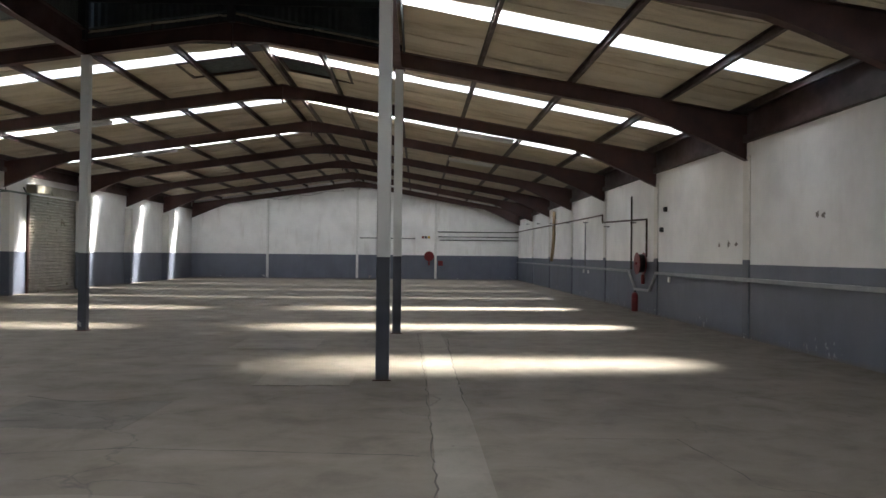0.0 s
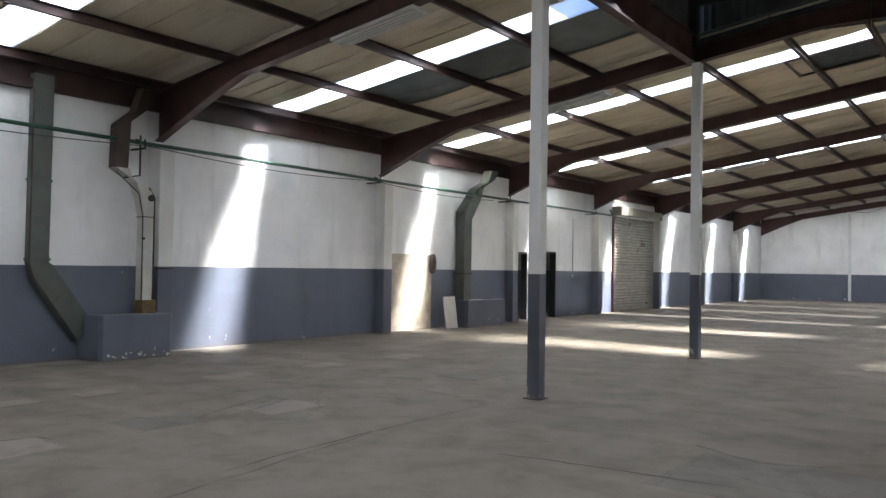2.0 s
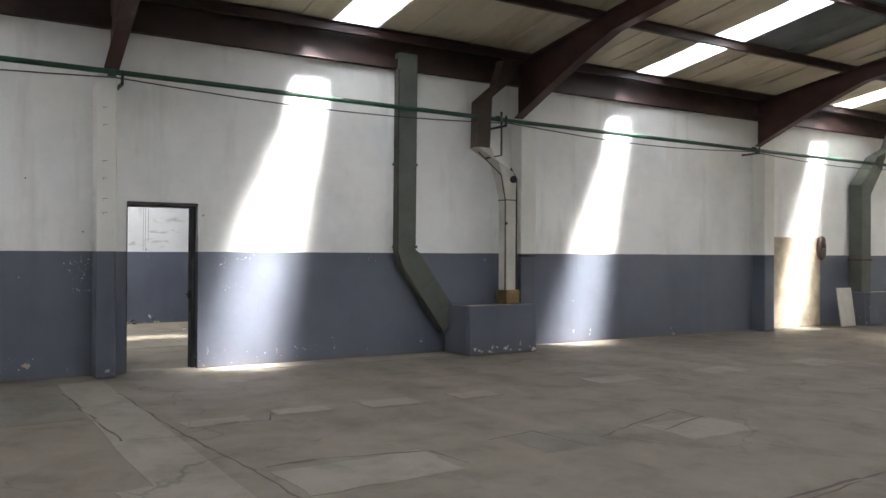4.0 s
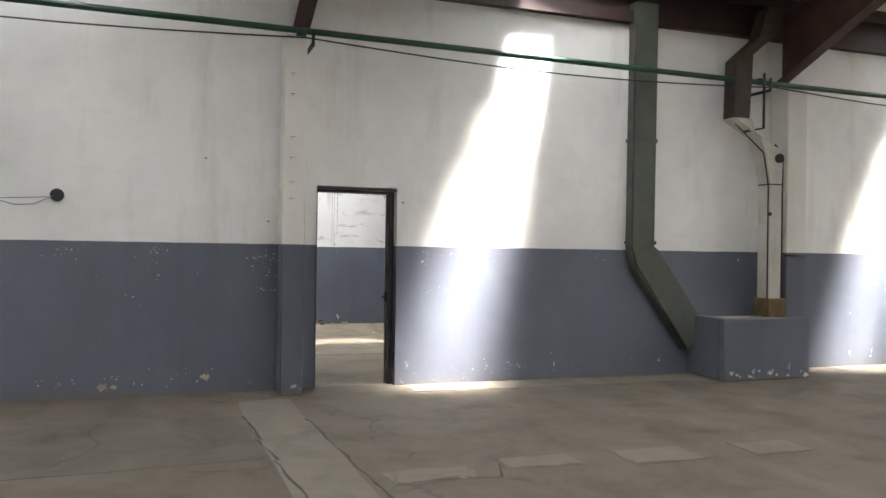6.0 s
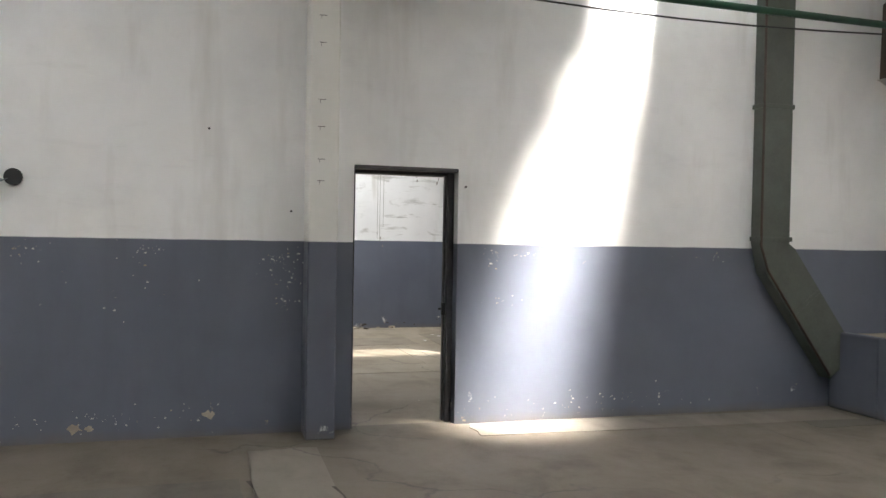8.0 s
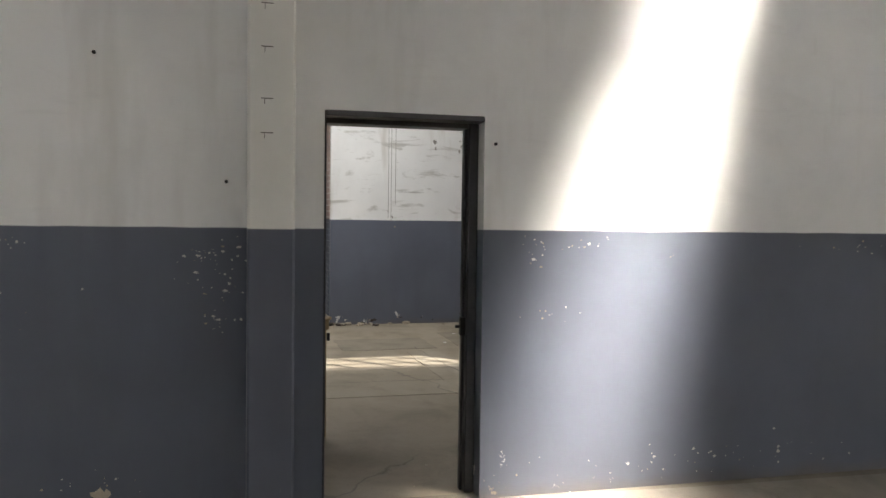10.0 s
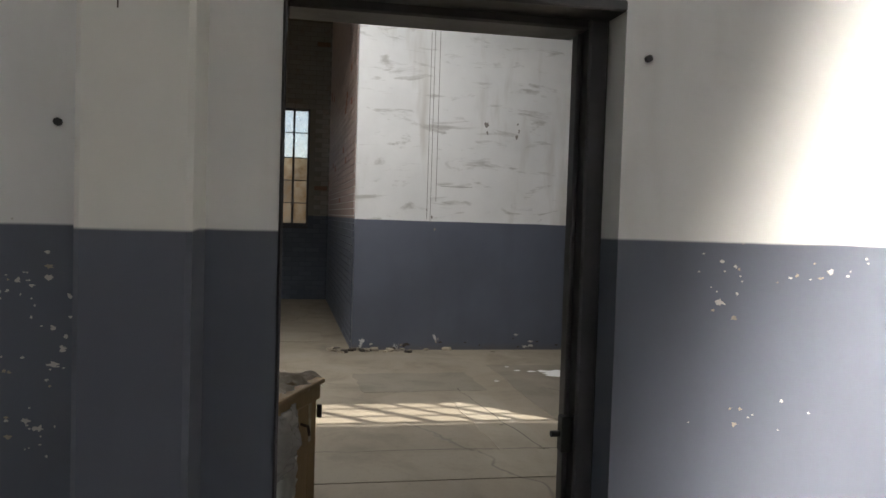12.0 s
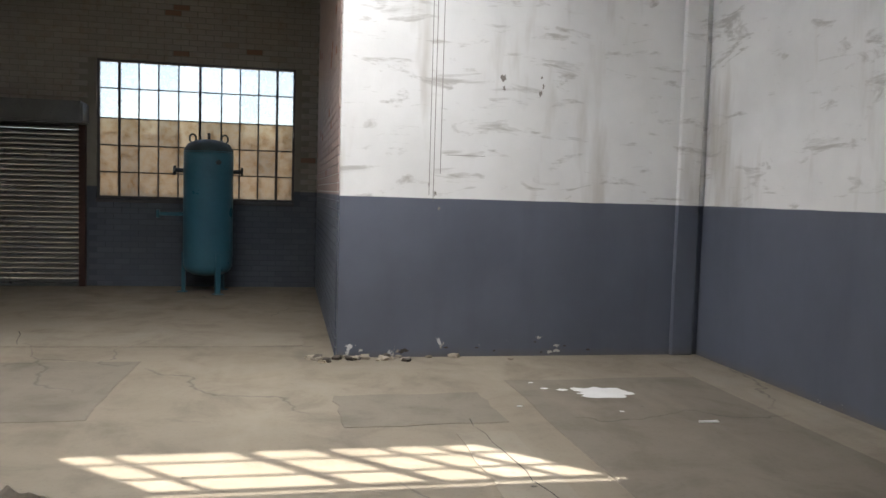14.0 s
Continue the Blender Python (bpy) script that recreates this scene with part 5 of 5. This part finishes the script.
for pts, w in (([(-12.98, 2.38), (-12.08, 2.41), (-11.49, 2.45), (-10.5, 2.5)], 0.05), ([(-12.76, 2.87), (-11.81, 2.9), (-10.81, 2.95), (-9.17, 3.1), (-8.39, 3.15), (-6.5, 3.3)], 0.05), ([(-11.33, 1.88), (-11.3, 2.36)], 0.03),
               ([(-0.41, 14.8), (-0.31, 8.0), (-0.30, 5.2), (-0.27, 2.4)], 0.028), ([(0.1, 13.8), (0.06, 8.8), (0.08, 7.1)], 0.04), ([(0.79, 5.96), (1.73, 5.97), (1.85, 4.75)], 0.03),
               ([(-13.05, 8.62), (-10.5, 8.91), (-8.61, 8.87), (-7.53, 8.61), (-6.9, 9.0)], 0.04), ([(-6.88, 4.66), (-6.96, 5.55), (-6.98, 6.44), (-6.96, 8.24)], 0.06), ([(-5.6, 6.42), (-5.04, 6.51), (-4.44, 6.55), (-3.72, 6.63)], 0.08), ([(-4.43, 7.8), (-3.83, 7.5), (-3.35, 7.65)], 0.06), ([(-9.2, 3.2), (-9.25, 3.57), (-9.03, 4.4), (-8.6, 4.45)], 0.06), ([(-9.12, 4.97), (-9.18, 5.48), (-8.57, 5.5)], 0.05), ([(-8.74, 5.78), (-9.19, 7.05), (-8.82, 7.16)], 0.05), ([(-11.05, 5.77), (-10.68, 5.76), (-10.69, 6.28)], 0.04), ([(-10.5, 2.56), (-10.44, 3.03)], 0.03), ([(-9.29, 7.2), (-8.88, 7.17), (-8.65, 6.41)], 0.04),
               ([(-10.72, 3.6), (-10.68, 3.75), (-11.0, 3.85)], 0.05), ([(-11.15, 3.88), (-10.84, 3.86), (-10.82, 4.44)], 0.03), ([(-11.12, 4.75), (-10.70, 4.74), (-10.72, 5.36)], 0.03), ([(-6.8, 3.4), (-4.6, 5.2), (-2.6, 5.6), (-0.4, 5.4)], 0.04),
               ([(-7.6, 2.2), (-6.6, 3.8), (-6.95, 6.4)], 0.04), ([(-14.0, 11.6), (-10.9, 11.9), (-6.8, 11.7)], 0.035)):
    seam(pts, w)
# side room floor
for x0, y0, x1, y1, m, turn in ((-20.3, 5.3, -16.9, 7.2, PATCH_ROOM, 0), (-19.9, 3.9, -19.1, 5.0, PATCH_ROOM, 2), (-17.3, -3.0, -16.75, 7.4, PATCH_C, 0.5), (-22.6, -4.0, -21.9, 3.7, PATCH_C, -0.5), (-21.1, 7.0, -14.8, 7.45, PATCH_C, 0), (-18.9, 4.62, -17.3, 5.0, PATCH_C, 1),
                                (-21.2, 0.4, -19.4, 2.3, PATCH_ROOM, -1)):
    slab(x0, y0, x1, y1, m, "repair screed on the side room floor", turn, 0.004 if m is PATCH_C else 0.003)
for pts, w in (([(-21.9, -3.0), (-21.85, 1.5), (-21.8, 3.8)], 0.02), ([(-19.2, 4.75), (-18.0, 4.85), (-17.3, 4.95)], 0.02), ([(-17.4, -2.0), (-17.35, 3.0), (-17.3, 7.3)], 0.02), ([(-22.7, 0.9), (-22.0, 1.1)], 0.02)):
    seam(pts, w)

# small marks on the first pier and beside the door
for z in (1.92, 2.08, 2.32, 2.52, 2.94, 3.14):
    solid("pier_mark", boxes(((WL + 0.289, 2.87, z), (WL + 0.2915, 2.925, z + 0.004)), ((WL + 0.289, 2.885, z - 0.025), (WL + 0.2915, 2.888, z))), RUST, "small scratched pencil mark on the pier", "wall mark", "", "pier marks")
for y, z in ((2.71, 1.70), (4.11, 1.935), (2.1, 2.3), (9.4, 2.2)):
    solid("nail", tubed([(WL - 0.005, y, z), (WL + 0.015, y, z)], 0.009, 8), BLACK, "dark nail hole in the wall", "nail", "", "nails")


def flake(y, z, r, seed, mat, x=None, sx=1.0):
    """A flake of missing paint, a few millimetres proud or bare."""
    q = random.Random(seed)
    bm = bmesh.new()
    n = 14
    c = [(math.cos(2 * math.pi * i / n) * r * q.uniform(0.3, 1.3) * sx, math.sin(2 * math.pi * i / n) * r * q.uniform(0.3, 1.2)) for i in range(n)]
    x = WL if x is None else x
    t = [bm.verts.new((x + 0.0025, y + a, z + b)) for a, b in c]
    u = [bm.verts.new((x - 0.001, y + a, z + b)) for a, b in c]
    bm.faces.new(t)
    for i in range(n):
        bm.faces.new((t[i], u[i], u[(i + 1) % n], t[(i + 1) % n]))
    solid("paint_flake", bm, mat, "bare spot where the grey paint has flaked off", "paint flake", "", "paint flakes")


r = random.Random(21)
for cy, cz, sy, sz, n in ((2.62, 1.33, 0.09, 0.06, 14), (2.66, 1.00, 0.07, 0.03, 6), (2.68, 1.17, 0.05, 0.03, 4), (1.62, 1.38, 0.12, 0.06, 7), (4.36, 1.37, 0.05, 0.05, 6), (4.62, 1.40, 0.12, 0.03, 4), (1.1, 0.14, 0.35, 0.05, 9), (1.95, 0.18, 0.3, 0.06, 8),
                         (0.75, 1.37, 0.15, 0.06, 6), (4.9, 0.14, 0.45, 0.06, 10), (5.75, 0.18, 0.35, 0.06, 8), (6.4, 1.38, 0.2, 0.04, 4), (4.5, 1.0, 0.12, 0.03, 3), (1.5, 1.1, 0.25, 0.10, 5)):
    for i in range(n * 3):
        flake(r.gauss(cy, sy), max(r.gauss(cz, sz), 0.03), 0.0022 + 0.0075 * r.random() ** 3, r.random(), BOARD if r.random() < 0.8 else BARE, None, r.uniform(0.7, 1.6))
for y, z, q in ((5.47, 2.60, 0.05), (5.48, 2.50, 0.03), (5.84, 2.62, 0.018), (5.86, 2.54, 0.026), (5.83, 2.47, 0.03), (4.86, 1.52, 0.03), (4.80, 1.60, 0.02), (4.9, 1.38, 0.025)):
    flake(y, z, q, y + z, STAIN, RX, 0.55)
for i in range(14):
    flake(r.uniform(4.1, 6.5), abs(r.gauss(0.02, 0.06)) + 0.02, r.uniform(0.006, 0.028), r.random(), JOINT if i % 3 else BOARD, RX, 1.8)
for y, z, q, m in ((11.45, 2.17, 0.06, STAIN), (11.65, 2.2, 0.06, STAIN), (15.2, 1.78, 0.07, STAIN), (14.8, 1.77, 0.06, STAIN), (15.7, 1.77, 0.05, STAIN), (14.4, 1.80, 0.08, STAIN)):
    flake(y, z, q, y, m, WR - 0.004, 1.3)
for y, z, q in ((2.13, 0.16, 0.045), (1.20, 0.10, 0.05), (1.3, 0.09, 0.03)):
    flake(y, z, q, y, BARE, None, 1.2)
for i in range(16):
    flake(r.uniform(7.8, 8.9), r.uniform(0.03, 0.13), 0.006 + 0.025 * r.random() ** 2, r.random(), BOARD, -13.52, 1.5)

# ---- bricks of the window wall and its return ----
BW, BH, BG = 0.225, 0.073, 0.011


def brick_mesh():
    bm = rounded((0, 0, 0), (0.014, BW, BH), 0.004)
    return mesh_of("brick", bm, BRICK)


BRICK_ME = brick_mesh()
host = bpy.data.objects["wall_room_window"]
rest = bmesh.new()
count = 0
for j in range(int(RH / (BH + BG))):
    z = j * (BH + BG)
    y = -3.0 - (0.118 if j % 2 else 0)
    while y < CY - 0.01:
        a, b = max(y, -3.0), min(y + BW, CY - 0.002)
        clash = any(a < h[1] and b > h[0] and z < h[3] and z + BH > h[2] for h in (WIN, SHUT))
        if not clash and b - a > 0.05:
            whole = b - a > BW - 0.003
            if whole and count < 300 and z > 1.2 and y > 0.3:
                ob = new("brick", BRICK_ME)
                ob.parent = host
                ob.location = (WX - 0.0205, a, z)
                count += 1
            else:
                box(rest, (WX - 0.0205, a, z), (WX - 0.008, b, z + BH))
        y += BW + BG
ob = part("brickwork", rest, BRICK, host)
ob["kind"] = "stuff"
rest = bmesh.new()
for j in range(int(RH / (BH + BG))):
    z = j * (BH + BG)
    x = WX - (0.118 if j % 2 else 0)
    while x < RX - 0.1:
        a, b = max(x, WX), min(x + BW, RX - 0.1)
        if b - a > 0.04:
            box(rest, (a, CY - 0.012, z), (b, CY + 0.001, z + BH))
        x += BW + BG
ob = part("brickwork", rest, BRICK_RED, bpy.data.objects["wall_room_block"])
ob["kind"] = "stuff"
